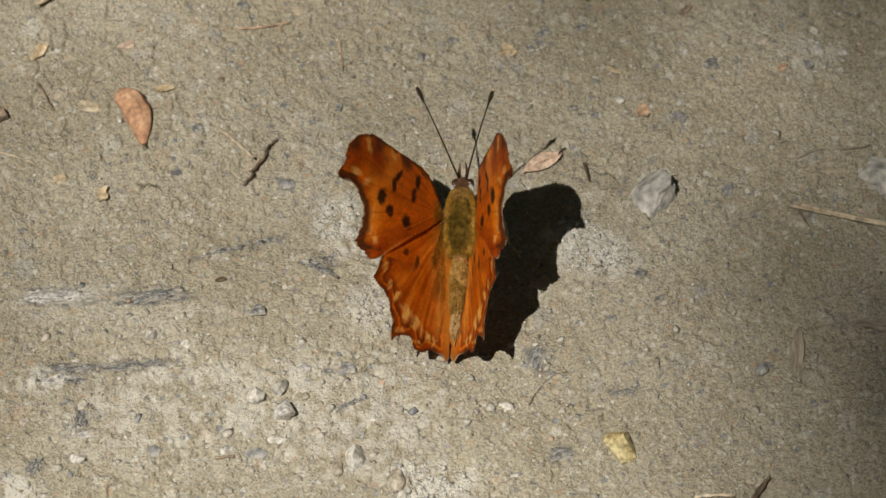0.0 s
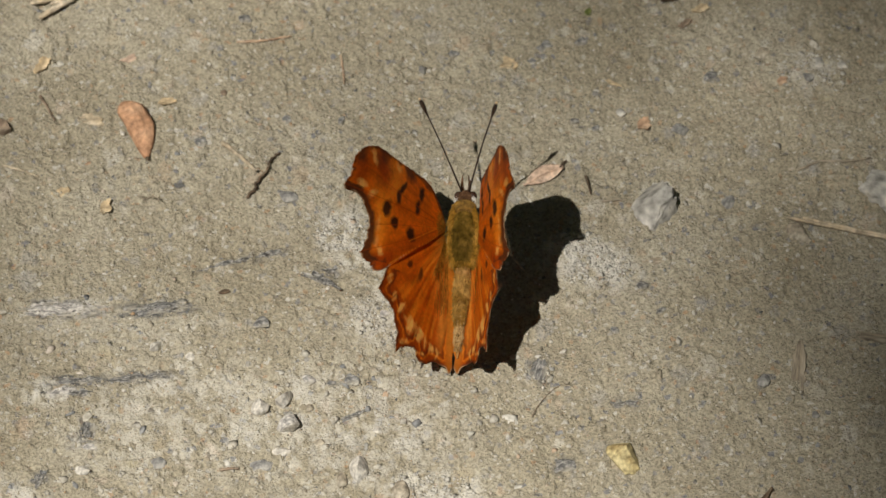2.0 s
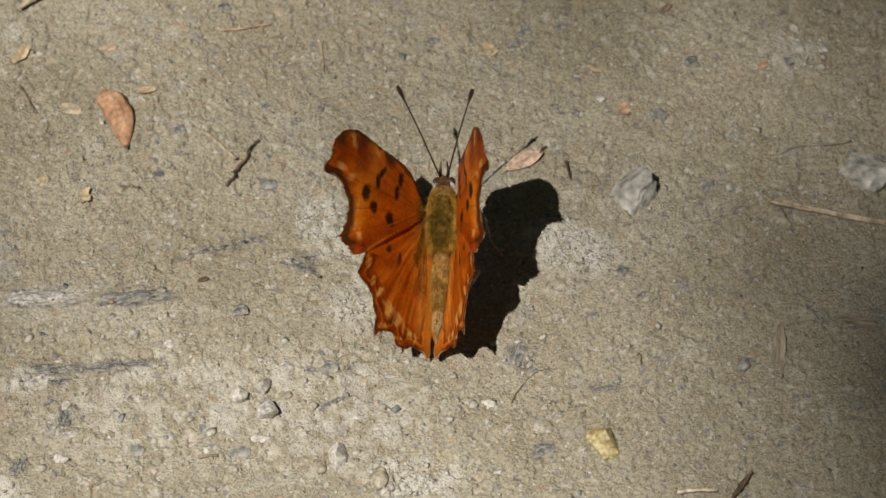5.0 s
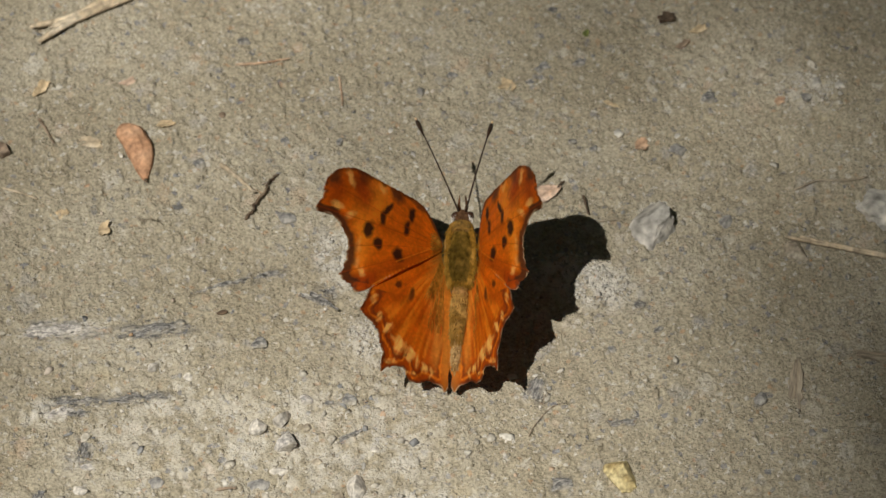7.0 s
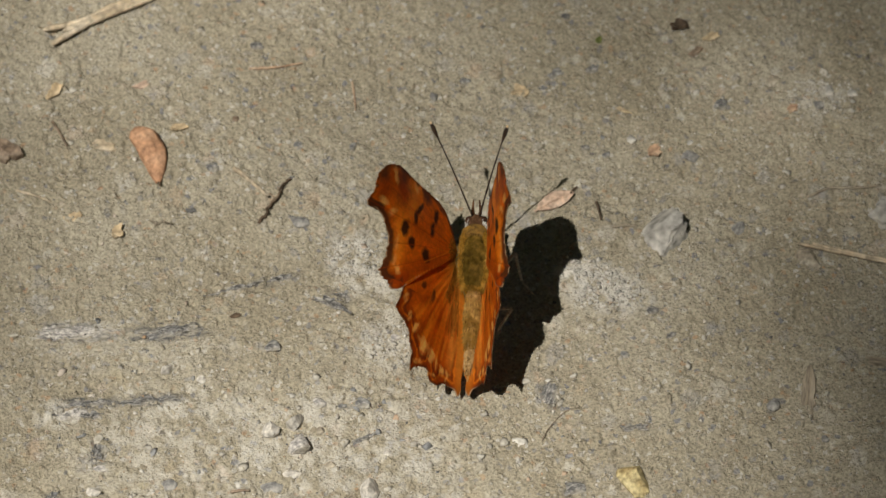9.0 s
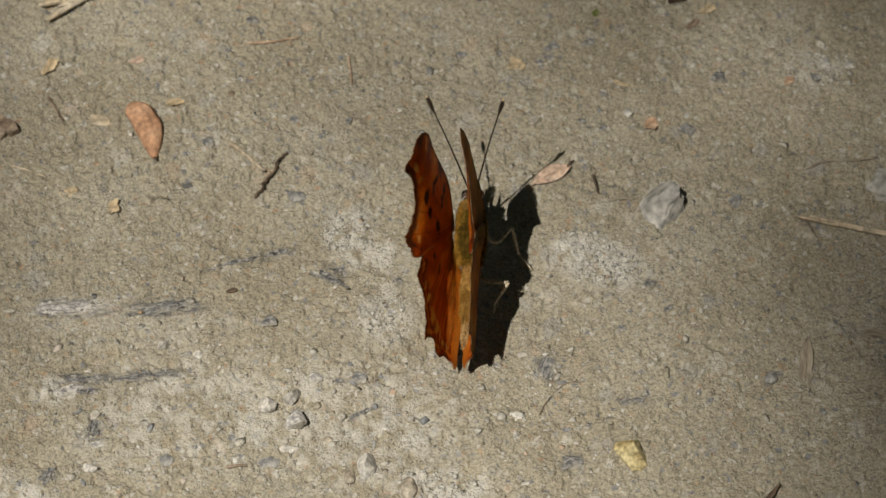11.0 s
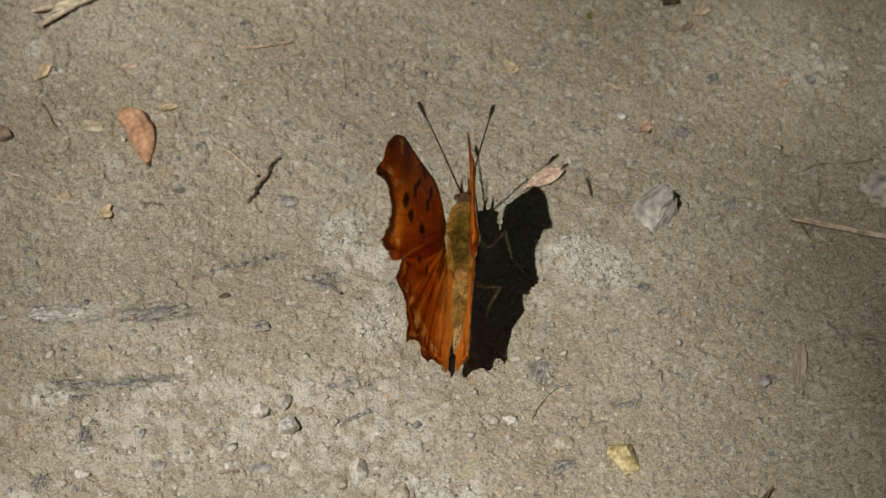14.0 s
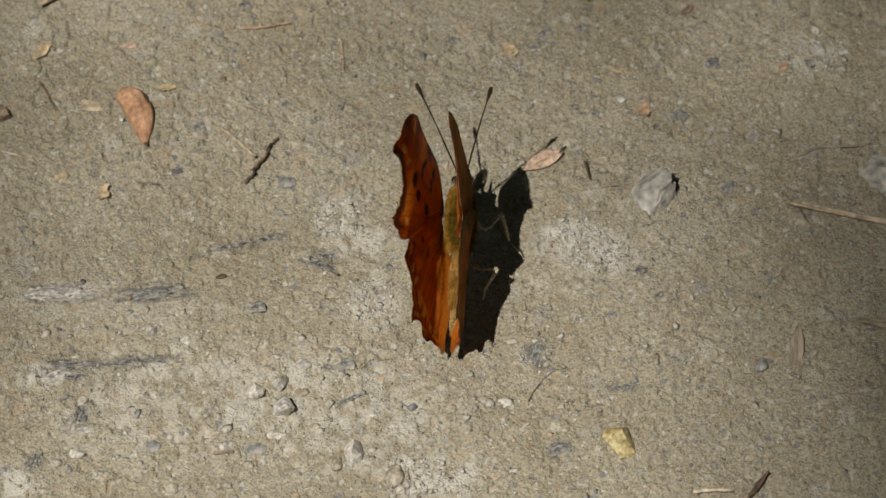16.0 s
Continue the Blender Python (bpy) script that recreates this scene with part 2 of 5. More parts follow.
M = {
    "ground": ground_material(),
    "grit": grain_material("grit", [(0.0, (0.12, 0.125, 0.135)), (0.03, (0.2, 0.18, 0.15)), (0.07, (0.275, 0.242, 0.182)), (0.5, (0.338, 0.302, 0.232)), (0.8, (0.385, 0.35, 0.28)), (0.89, (0.45, 0.42, 0.36)), (0.965, (0.6, 0.57, 0.52)), (1.0, (0.38, 0.24, 0.13))]),
    "chip": grain_material("rock_chips", [(0.0, (0.16, 0.165, 0.175)), (0.08, (0.27, 0.275, 0.28)), (0.18, (0.38, 0.36, 0.32)), (0.6, (0.46, 0.43, 0.37)), (0.85, (0.5, 0.48, 0.43)), (0.95, (0.56, 0.54, 0.5)), (1.0, (0.42, 0.29, 0.19))]),
    "caked": grain_material("caked_dust", [(0.0, (0.3, 0.3, 0.29)), (0.12, (0.4, 0.385, 0.35)), (0.4, (0.47, 0.45, 0.41)), (1.0, (0.58, 0.56, 0.52))]),
    "wing_top": wing_material("wing_upperside", (1.8, 1.6, 1.0), 0.42),
    "wing_under": wing_material("wing_underside", (2.2, 2.6, 1.0), 0.4),
    "fur": mineral("olive_fur", (0.05, 0.03, 0.005), (0.115, 0.07, 0.011), (0.21, 0.125, 0.025), 500, 0.9, 0.4),
    "gold_fur": mineral("golden_fur", (0.15, 0.076, 0.01), (0.27, 0.14, 0.02), (0.38, 0.2, 0.04), 900, 0.85, 0.3),
    "abdomen": mineral("tan_abdomen", (0.14, 0.066, 0.014), (0.25, 0.122, 0.03), (0.4, 0.22, 0.08), 700, 0.8, 0.4),
    "wing_hair": mineral("orange_gold_hair", (0.26, 0.1, 0.01), (0.42, 0.165, 0.018), (0.55, 0.25, 0.04), 900, 0.85, 0.3),
    "abdomen_fur": mineral("golden_brown_hair", (0.14, 0.07, 0.013), (0.27, 0.145, 0.03), (0.44, 0.26, 0.075), 500, 0.85, 0.3),
    "pale_fur": mineral("pale_tan_hair", (0.3, 0.175, 0.065), (0.45, 0.285, 0.115), (0.6, 0.42, 0.2), 900, 0.85, 0.3),
    "collar": mineral("orange_brown_collar", (0.09, 0.048, 0.008), (0.2, 0.108, 0.016), (0.32, 0.175, 0.03), 700, 0.85, 0.3),
    "dark": mineral("dark_brown_chitin", (0.016, 0.01, 0.007), (0.028, 0.017, 0.011), (0.05, 0.03, 0.018), 900, 0.5, 0.2),
    "eye": mineral("brown_eye", (0.03, 0.015, 0.01), (0.05, 0.025, 0.015), (0.07, 0.035, 0.02), 2500, 0.25, 0.1),
    "head": mineral("reddish_brown_head", (0.042, 0.02, 0.01), (0.08, 0.04, 0.02), (0.13, 0.07, 0.036), 1200, 0.85, 0.5),
    "pale_tip": mineral("pale_tip", (0.5, 0.36, 0.2), (0.6, 0.45, 0.28), (0.65, 0.5, 0.33), 900, 0.7, 0.1),
    "leg": mineral("pale_leg", (0.36, 0.29, 0.19), (0.47, 0.4, 0.29), (0.55, 0.49, 0.38), 900, 0.6, 0.2),
    "white_stone": mineral("white_grey_stone", (0.26, 0.25, 0.225), (0.48, 0.465, 0.43), (0.7, 0.68, 0.64), 210, 0.8, 1.0),
    "grey_stone": mineral("grey_stone", (0.15, 0.15, 0.15), (0.24, 0.235, 0.225), (0.33, 0.32, 0.3), 500, 0.85, 0.7),
    "tan_stone": mineral("tan_stone", (0.24, 0.2, 0.15), (0.34, 0.3, 0.235), (0.43, 0.39, 0.32), 500, 0.88, 0.6),
    "pale_stone": mineral("pale_stone", (0.48, 0.45, 0.4), (0.58, 0.55, 0.5), (0.66, 0.64, 0.6), 500, 0.85, 0.5),
    "slate": slate_material("dark_slate", (0.045, 0.045, 0.046), (0.12, 0.118, 0.115), (0.33, 0.32, 0.3)),
    "blue_slate": slate_material("blue_grey_slate", (0.08, 0.081, 0.084), (0.16, 0.16, 0.16), (0.38, 0.372, 0.355)),
    "pale_slate": slate_material("pale_slate", (0.17, 0.165, 0.165), (0.36, 0.345, 0.33), (0.58, 0.55, 0.51)),
    "yellow_stone": mineral("yellow_stone", (0.24, 0.165, 0.06), (0.46, 0.385, 0.2), (0.54, 0.47, 0.27), 520, 0.75, 0.8),
    "husk": mineral("reddish_husk", (0.43, 0.235, 0.135), (0.5, 0.275, 0.155), (0.56, 0.34, 0.21), 420, 0.8, 0.9),
    "pink_leaf": mineral("pinkish_dry_leaf", (0.42, 0.295, 0.215), (0.5, 0.365, 0.275), (0.56, 0.43, 0.34), 450, 0.7, 0.5),
    "tan_leaf": mineral("tan_dry_leaf", (0.36, 0.27, 0.16), (0.5, 0.39, 0.245), (0.6, 0.5, 0.35), 450, 0.75, 0.5),
    "rust_leaf": mineral("rust_dry_leaf", (0.33, 0.2, 0.12), (0.44, 0.29, 0.19), (0.5, 0.37, 0.26), 450, 0.75, 0.5),
    "straw": mineral("bleached_straw", (0.34, 0.265, 0.175), (0.48, 0.395, 0.28), (0.62, 0.54, 0.42), 380, 0.6, 0.6),
    "wood": mineral("weathered_wood", (0.25, 0.205, 0.15), (0.305, 0.258, 0.195), (0.37, 0.32, 0.25), 420, 0.85, 0.8, stretch=(0.4, 3, 1)),
    "twig": mineral("dark_twig", (0.06, 0.04, 0.025), (0.11, 0.075, 0.048), (0.18, 0.13, 0.085), 500, 0.85, 0.8),
    "bark": mineral("brown_bark", (0.13, 0.09, 0.06), (0.235, 0.175, 0.125), (0.34, 0.275, 0.21), 420, 0.85, 0.8),
    "moss": mineral("green_scrap", (0.06, 0.08, 0.015), (0.11, 0.13, 0.03), (0.17, 0.18, 0.05), 600, 0.8, 0.4),
    "foliage": mineral("green_foliage", (0.035, 0.07, 0.015), (0.05, 0.1, 0.02), (0.08, 0.13, 0.03), 12, 0.5, 0.1),
}

for k, gloss in (("wing_under", 0.03), ("fur", 0.05), ("gold_fur", 0.05), ("abdomen", 0.05), ("abdomen_fur", 0.05), ("wing_hair", 0.05), ("pale_fur", 0.05), ("head", 0.1), ("ground", 0.2), ("grit", 0.2), ("chip", 0.25), ("caked", 0.2)):
    M[k].node_tree.nodes["Principled BSDF"].inputs["Specular IOR Level"].default_value = gloss


# leaves of the added crown let some sun through, as green fill from above
nt = M["foliage"].node_tree
glow, both = nt.nodes.new("ShaderNodeBsdfTranslucent"), nt.nodes.new("ShaderNodeMixShader")
glow.inputs[0].default_value = (0.075, 0.11, 0.03, 1)
nt.links.new(nt.nodes["Principled BSDF"].outputs[0], both.inputs[1])
nt.links.new(glow.outputs[0], both.inputs[2])
nt.links.new(both.outputs[0], nt.nodes["Material Output"].inputs[0])


# ---- building helpers ----
def finish(name, me, material, parent=None, label="", smooth=True):
    if material:
        me.materials.append(M[material])
    if smooth:
        me.polygons.foreach_set("use_smooth", [True] * len(me.polygons))
    ob = new(name, me)
    if parent:
        ob.parent = parent
    if label:
        ob["label"] = label
    return ob


def part(name, bm, material, parent=None, label="", smooth=True):
    me = bpy.data.meshes.new(name)
    bm.to_mesh(me)
    bm.free()
    return finish(name, me, material, parent, label, smooth)


def value_noise(x, y, seed):
    """Smooth noise of unit cell size in -1..1, for arrays."""
    xi, yi = np.floor(x).astype(np.int64), np.floor(y).astype(np.int64)
    fx, fy = x - xi, y - yi
    fx, fy = fx * fx * (3 - 2 * fx), fy * fy * (3 - 2 * fy)

    def h(a, b):
        n = (a * 374761393 + b * 668265263 + seed * 1442695041) & 0x7FFFFFFF
        n = ((n ^ (n >> 13)) * 1274126177) & 0x7FFFFFFF
        return ((n ^ (n >> 16)) & 0xFFFF) / 32767.5 - 1

    return (h(xi, yi) * (1 - fx) + h(xi + 1, yi) * fx) * (1 - fy) + (h(xi, yi + 1) * (1 - fx) + h(xi + 1, yi + 1) * fx) * fy


def height(x, y):
    """The ground's height in mm at x, y in mm."""
    z = 0.35 * value_noise(x / 14, y / 14, 1) + 0.2 * value_noise(x / 5.1, y / 5.1, 2)
    z += 0.13 * value_noise(x / 2.1, y / 2.1, 3) + 0.1 * value_noise(x / 1.05, y / 1.05, 4)
    pits = np.clip(np.abs(value_noise(x / 1.7, y / 1.3, 6)) * 5, 0, 1)
    z -= 0.9 * np.clip(value_noise(x / 0.75, y / 0.75, 8) - 0.42, 0, 0.5) + 0.1 * (1 - np.clip(np.abs(value_noise(x / 2.3, y / 1.9, 9)) * 7, 0, 1))
    return z + 0.3 * value_noise(x / 0.5, y / 0.5, 5) * (0.55 + 0.45 * value_noise(x / 3.3, y / 3.3, 7)) + 0.06 * pits - 0.34


def ground_z(x, y):
    return float(height(np.array([x]), np.array([y]))[0])


def tube(bm, pts, radii, sides=8):
    """A tapering tube along points in mm, closed at both ends."""
    rings, pts = [], [Vector(p) for p in pts]
    side = Vector((0.31, 0.2, 0.93))
    for i, p in enumerate(pts):
        d = (pts[min(i + 1, len(pts) - 1)] - pts[max(i - 1, 0)]).normalized()
        a = d.cross(side).normalized()
        c = d.cross(a)
        rings.append([bm.verts.new((p + (a * math.cos(k * math.tau / sides) + c * math.sin(k * math.tau / sides)) * radii[i]) * MM) for k in range(sides)])
    for r, s in zip(rings, rings[1:]):
        for k in range(sides):
            bm.faces.new((r[k], r[(k + 1) % sides], s[(k + 1) % sides], s[k]))
    bm.faces.new(rings[0][::-1])
    bm.faces.new(rings[-1])
    return bm


def bend(points, n=14):
    """A smooth line of n points through a few given ones."""
    p = [Vector(q) for q in points]
    p = [p[0] * 2 - p[1]] + p + [p[-1] * 2 - p[-2]]
    out = []
    for i in range(n):
        f = i / (n - 1) * (len(p) - 3)
        k = min(int(f), len(p) - 4)
        t, (a, b, c, d) = f - k, p[k:k + 4]
        out.append(0.5 * (2 * b + (c - a) * t + (2 * a - 5 * b + 4 * c - d) * t * t + (3 * b - a - 3 * c + d) * t ** 3))
    return out


# ---- ground: one sheet to the horizon, fine where the butterfly sits ----
STAINS = []
STAINS.append((0, -12.8, -0.3, 3.5, 3.3, -10, 0.80))
STAINS.append((0, -10.0, -4.0, 4.6, 2.2, 5, 0.55))
STAINS.append((0, 18.5, -5.1, 5.3, 3.5, -10, 0.80))
STAINS.append((0, 15.0, -3.0, 3.5, 2.1, 10, 0.75))
STAINS.append((0, -1.5, -37.7, 6.3, 3.8, 0, 0.70))
STAINS.append((0, -8.5, -13.8, 3.9, 4.2, 0, 0.45))
STAINS.append((0, -31.0, -27.6, 15.4, 9.2, 0, 0.40))
STAINS.append((0, -12.5, -29.1, 14.7, 10.0, 0, 0.42))
STAINS.append((0, -48.2, -23.6, 3.2, 2.1, 10, 0.80))
STAINS.append((0, -46.5, -11.5, 5.3, 1.3, 0, 0.60))
STAINS.append((0, -51.8, -38.8, 4.2, 3.3, 0, 0.60))
STAINS.append((0, 26.2, 5.3, 2.1, 2.1, 0, 0.50))
STAINS.append((0, -40.2, -14.7, 14.0, 3.3, 0, 0.20))
STAINS.append((0, 46.3, 24.3, 4.2, 3.8, 0, 0.40))
STAINS.append((1, -35.8, -11.9, 5.5, 1.3, 5, 0.95))
STAINS.append((1, -48.3, -11.2, 4.2, 1.0, 2, 0.80))
STAINS.append((1, -46.2, -12.6, 4.9, 0.7, 2, 0.70))
STAINS.append((1, -45.2, -21.9, 4.1, 1.0, 3, 0.95))
STAINS.append((1, -37.0, -21.4, 3.9, 0.9, 4, 0.90))
STAINS.append((1, -43.4, -29.0, 1.5, 2.0, 0, 1.00))
STAINS.append((1, -14.5, -6.6, 1.8, 1.5, -20, 0.50))
STAINS.append((1, 11.6, -20.0, 1.7, 2.5, 0, 0.80))
STAINS.append((1, 21.9, -25.1, 2.0, 1.2, 0, 0.50))
STAINS.append((1, -23.2, -4.0, 4.2, 0.8, 15, 0.50))
STAINS.append((1, 14.4, -33.9, 1.5, 1.7, 0, 0.80))
STAINS.append((1, -12.3, -22.0, 1.5, 0.8, 0, 0.50))
STAINS.append((1, -49.2, -36.2, 1.4, 1.3, 0, 0.90))
STAINS.append((1, 24.3, -8.2, 1.3, 1.0, 0, 0.40))
STAINS.append((1, 17.2, 15.7, 2.1, 0.8, 0, 0.40))
STAINS.append((1, -30.5, 12.7, 1.4, 1.2, 0, 0.40))


def ground():
    def line(a, b, step):
        mid = np.arange(a, b + step / 2, step)
        out = step * np.cumsum(1.32 ** np.arange(1, 44))
        return np.concatenate([a - out[::-1], mid, b + out])

    xs, ys = line(-66, 70, 0.23), line(-46, 50, 0.26)
    X, Y = np.meshgrid(xs, ys)
    Z = height(X, Y)
    far = np.clip((np.hypot(X, Y) - 150) / 300, 0, 1)
    Z = Z * (1 - far)
    nx, ny = len(xs), len(ys)
    co = np.stack([X, Y, Z], -1).reshape(-1, 3) * MM
    i = (np.arange(ny - 1)[:, None] * nx + np.arange(nx - 1)).ravel()
    quads = np.stack([i, i + 1, i + nx + 1, i + nx], -1)
    me = bpy.data.meshes.new("ground")
    me.vertices.add(len(co))
    me.vertices.foreach_set("co", co.ravel())
    me.loops.add(quads.size)
    me.loops.foreach_set("vertex_index", quads.ravel())
    me.polygons.add(len(quads))
    me.polygons.foreach_set("loop_start", np.arange(0, quads.size, 4))
    me.update(calc_edges=True)
    # rubbed-in pale and dark mineral dust
    rgba = np.zeros((ny, nx, 4))
    n1 = 0.5 + 0.5 * value_noise(X / 1.3, Y / 1.3, 11) + 0.35 * value_noise(X / 0.55, Y / 0.55, 12)
    for tone, cx, cy, rx, ry, turn, amount in STAINS:
        c, s = math.cos(radians(turn)), math.sin(radians(turn))
        u, v = ((X - cx) * c + (Y - cy) * s) / rx, ((Y - cy) * c - (X - cx) * s) / ry
        n = n1
        if rx > 2.2 * ry:
            n = 0.6 + 0.75 * value_noise(u * rx / 1.8, v * ry / 0.35, 13 + 5 * tone) + 0.5 * value_noise(u * rx / 0.6, v * ry / 0.3, 14 + 5 * tone)
        f = np.clip(2.0 - 1.6 * np.hypot(u, v), 0, 1) * np.clip(n * 2.2 - 0.55, 0, 1) * amount
        rgba[..., tone] = np.maximum(rgba[..., tone], np.clip(f, 0, 1))
    col = me.color_attributes.new("dust", "FLOAT_COLOR", "POINT")
    col.data.foreach_set("color", rgba.reshape(-1))
    return tagged(finish("ground", me, "ground"), "dry sandy dirt ground with grit and pale dust", "ground", kind="structure")


ground()


def grit(name, count, small, large, seed, level, region, label, flat=0.6, material="grit", low=-0.15, high=0.5):
    """Loose grains pressed into the dirt, as one sheet of stuff."""
    rng = np.random.default_rng(seed)
    bm = bmesh.new()
    bmesh.ops.create_icosphere(bm, subdivisions=level, radius=1)
    base = np.array([v.co[:] for v in bm.verts])
    tri = np.array([[v.index for v in f.verts] for f in bm.faces])
    bm.free()
    x0, x1, y0, y1 = region
    r = small * (large / small) ** (rng.random(count) ** 2.2)
    x, y = rng.uniform(x0, x1, count), rng.uniform(y0, y1, count)
    z = height(x, y)
    shape = np.stack([rng.uniform(0.75, 1.35, count), rng.uniform(0.75, 1.2, count), rng.uniform(flat * 0.7, flat * 1.3, count)], -1)
    turn = rng.uniform(0, math.tau, count)
    # angular stones: push the corners in and out
    v = base[None] * (1 + rng.uniform(-0.24, 0.24, (count, len(base), 1)))
    for _ in range(9):
        n = rng.normal(0, 1, (count, 1, 3))
        n /= np.linalg.norm(n, axis=2, keepdims=True)
        over = np.clip((v * n).sum(2, keepdims=True) - rng.uniform(0.3, 0.7, (count, 1, 1)), 0, 9)
        v = v - n * over
    v = v * 1.2 * shape[:, None] * r[:, None, None]
    c, s = np.cos(turn)[:, None], np.sin(turn)[:, None]
    out = np.stack([v[..., 0] * c - v[..., 1] * s + x[:, None], v[..., 0] * s + v[..., 1] * c + y[:, None], v[..., 2] + z[:, None] + (r * rng.uniform(low, high, count))[:, None]], -1)
    faces = (tri[None] + (np.arange(count) * len(base))[:, None, None]).reshape(-1, 3)
    me = bpy.data.meshes.new(name)
    me.vertices.add(out.shape[0] * out.shape[1])
    me.vertices.foreach_set("co", (out * MM).ravel())
    me.loops.add(faces.size)
    me.loops.foreach_set("vertex_index", faces.ravel())
    me.polygons.add(len(faces))
    me.polygons.foreach_set("loop_start", np.arange(0, faces.size, 3))
    me.update(calc_edges=True)
    return tagged(finish(name, me, material, smooth=False), label, "grit", kind="stuff")


AREA = (-66, 72, -46, 50)
grit("sand", 52000, 0.07, 0.17, 5, 1, AREA, "loose tan sand grains on the dirt", 0.7)
grit("crumbs", 12000, 0.11, 0.32, 7, 1, AREA, "angular tan dirt crumbs on the dirt", 0.62)
grit("gravel", 90, 0.34, 0.8, 6, 3, AREA, "small tan and grey gravel pressed into the dirt", 0.36, low=-0.25, high=0.05)
grit("loose_gravel", 45, 0.35, 0.95, 18, 2, (-45, 12, -46, -18), "pale loose gravel on the dirt", 0.45, "chip", -0.3, 0.1)
grit("rock_chips", 2000, 0.12, 0.6, 27, 1, AREA, "small pale and blue-grey rock chips in the dirt", 0.22, "chip", -0.2, 0.06)
grit("rock_chips", 700, 0.12, 0.7, 28, 1, (-50, 20, -46, -14), "small pale rock chips in the dirt", 0.24, "chip", -0.2, 0.08)
for k, (cx, cy, rx, ry, count) in enumerate(((18.83, -5.05, 4.2, 2.6, 230), (16.42, -2.19, 2.6, 1.6, 70), (-12.79, -0.52, 3.0, 2.6, 150), (-8.86, -13.35, 2.8, 3.0, 110), (-1.51, -37.73, 5.0, 2.4, 170), (46.26, 24.30, 4.0, 2.6, 80))):
    grit("caked_dust", count * 2, 0.1, 0.4, 60 + k, 1, (cx - rx, cx + rx, cy - ry, cy + ry), "crumbled pale caked dust on the dirt", 0.22, "caked")


# ---- butterfly ----
BODY = pose(1.77 * MM, -3.89 * MM, 6.14 * MM) @ pose(0, 0, 0, 0, 0, -2.41) @ pose(0, 0, 0, 15.86, 0, 0) @ pose(0, 0, 0, 0, -8.39, 0)
HINGE = 1.75
butterfly = tagged(new("butterfly"), "orange butterfly with ragged brown-edged black-spotted wings resting on dirt", "butterfly")
butterfly.empty_display_size = 0.002
butterfly.matrix_world = BODY

FORE = [(0.58, 0.9), (2.4, 3.2), (4.1, 4.5), (7.3, 5.25), (10.6, 5.7), (13.3, 6.05), (15.6, 6.2), (18.0, 5.9), (20.0, 5.1), (21.3, 3.9), (21.55, 2.8),
        (21.3, 2.15), (21.5, 1.3), (22.05, 0.4), (21.6, -0.12), (20.6, -0.05), (19.45, 0.0), (18.2, -0.55), (17.1, -1.4), (16.3, -2.4), (15.9, -3.35),
        (15.9, -4.6), (15.9, -5.85), (16.25, -6.8), (15.5, -7.45), (14.65, -7.8), (14.25, -8.55), (13.25, -8.35), (12.15, -7.75), (11.3, -7.0), (9.1, -5.5),
        (4.6, -3.0), (0.58, -0.6)]
HIND = [(0.3, 0.4), (4.4, -1.4), (9.2, -4.6), (11.6, -6.8), (12.5, -8.5), (13.05, -9.7), (13.6, -10.65), (12.75, -11.3), (11.5, -12.15), (10.8, -13.05),
        (10.3, -14.2), (9.9, -15.4), (10.15, -16.6), (10.2, -17.75), (9.2, -17.2), (7.75, -16.65), (6.3, -16.75), (5.5, -17.85), (4.0, -18.1), (2.3, -17.4),
        (1.3, -17.6), (0.55, -17.8), (0.1, -18.5), (-0.25, -17.8), (-0.2, -16.7), (-0.4, -15.0), (-0.6, -13.3), (-0.8, -11.6), (-0.6, -8.0), (-0.3, -5.0),
        (-0.14, -2.55)]


def lerp(col, tone, f):
    return col + (np.array(tone) - col) * np.clip(f, 0, 1)[..., None]


def blob(u, v, cu, cv, ru, rv, turn=0.0, soft=0.35):
    c, s = math.cos(radians(turn)), math.sin(radians(turn))
    a, b = ((u - cu) * c + (v - cv) * s) / ru, ((v - cv) * c - (u - cu) * s) / rv
    return np.clip((1 - np.hypot(a, b)) / soft + 0.5, 0, 1)


ORANGE, AMBER, RUST, BROWN, BLACK, CREAM = (0.62, 0.13, 0.004), (0.78, 0.24, 0.015), (0.36, 0.05, 0.003), (0.075, 0.026, 0.01), (0.02, 0.009, 0.006), (0.98, 0.53, 0.13)


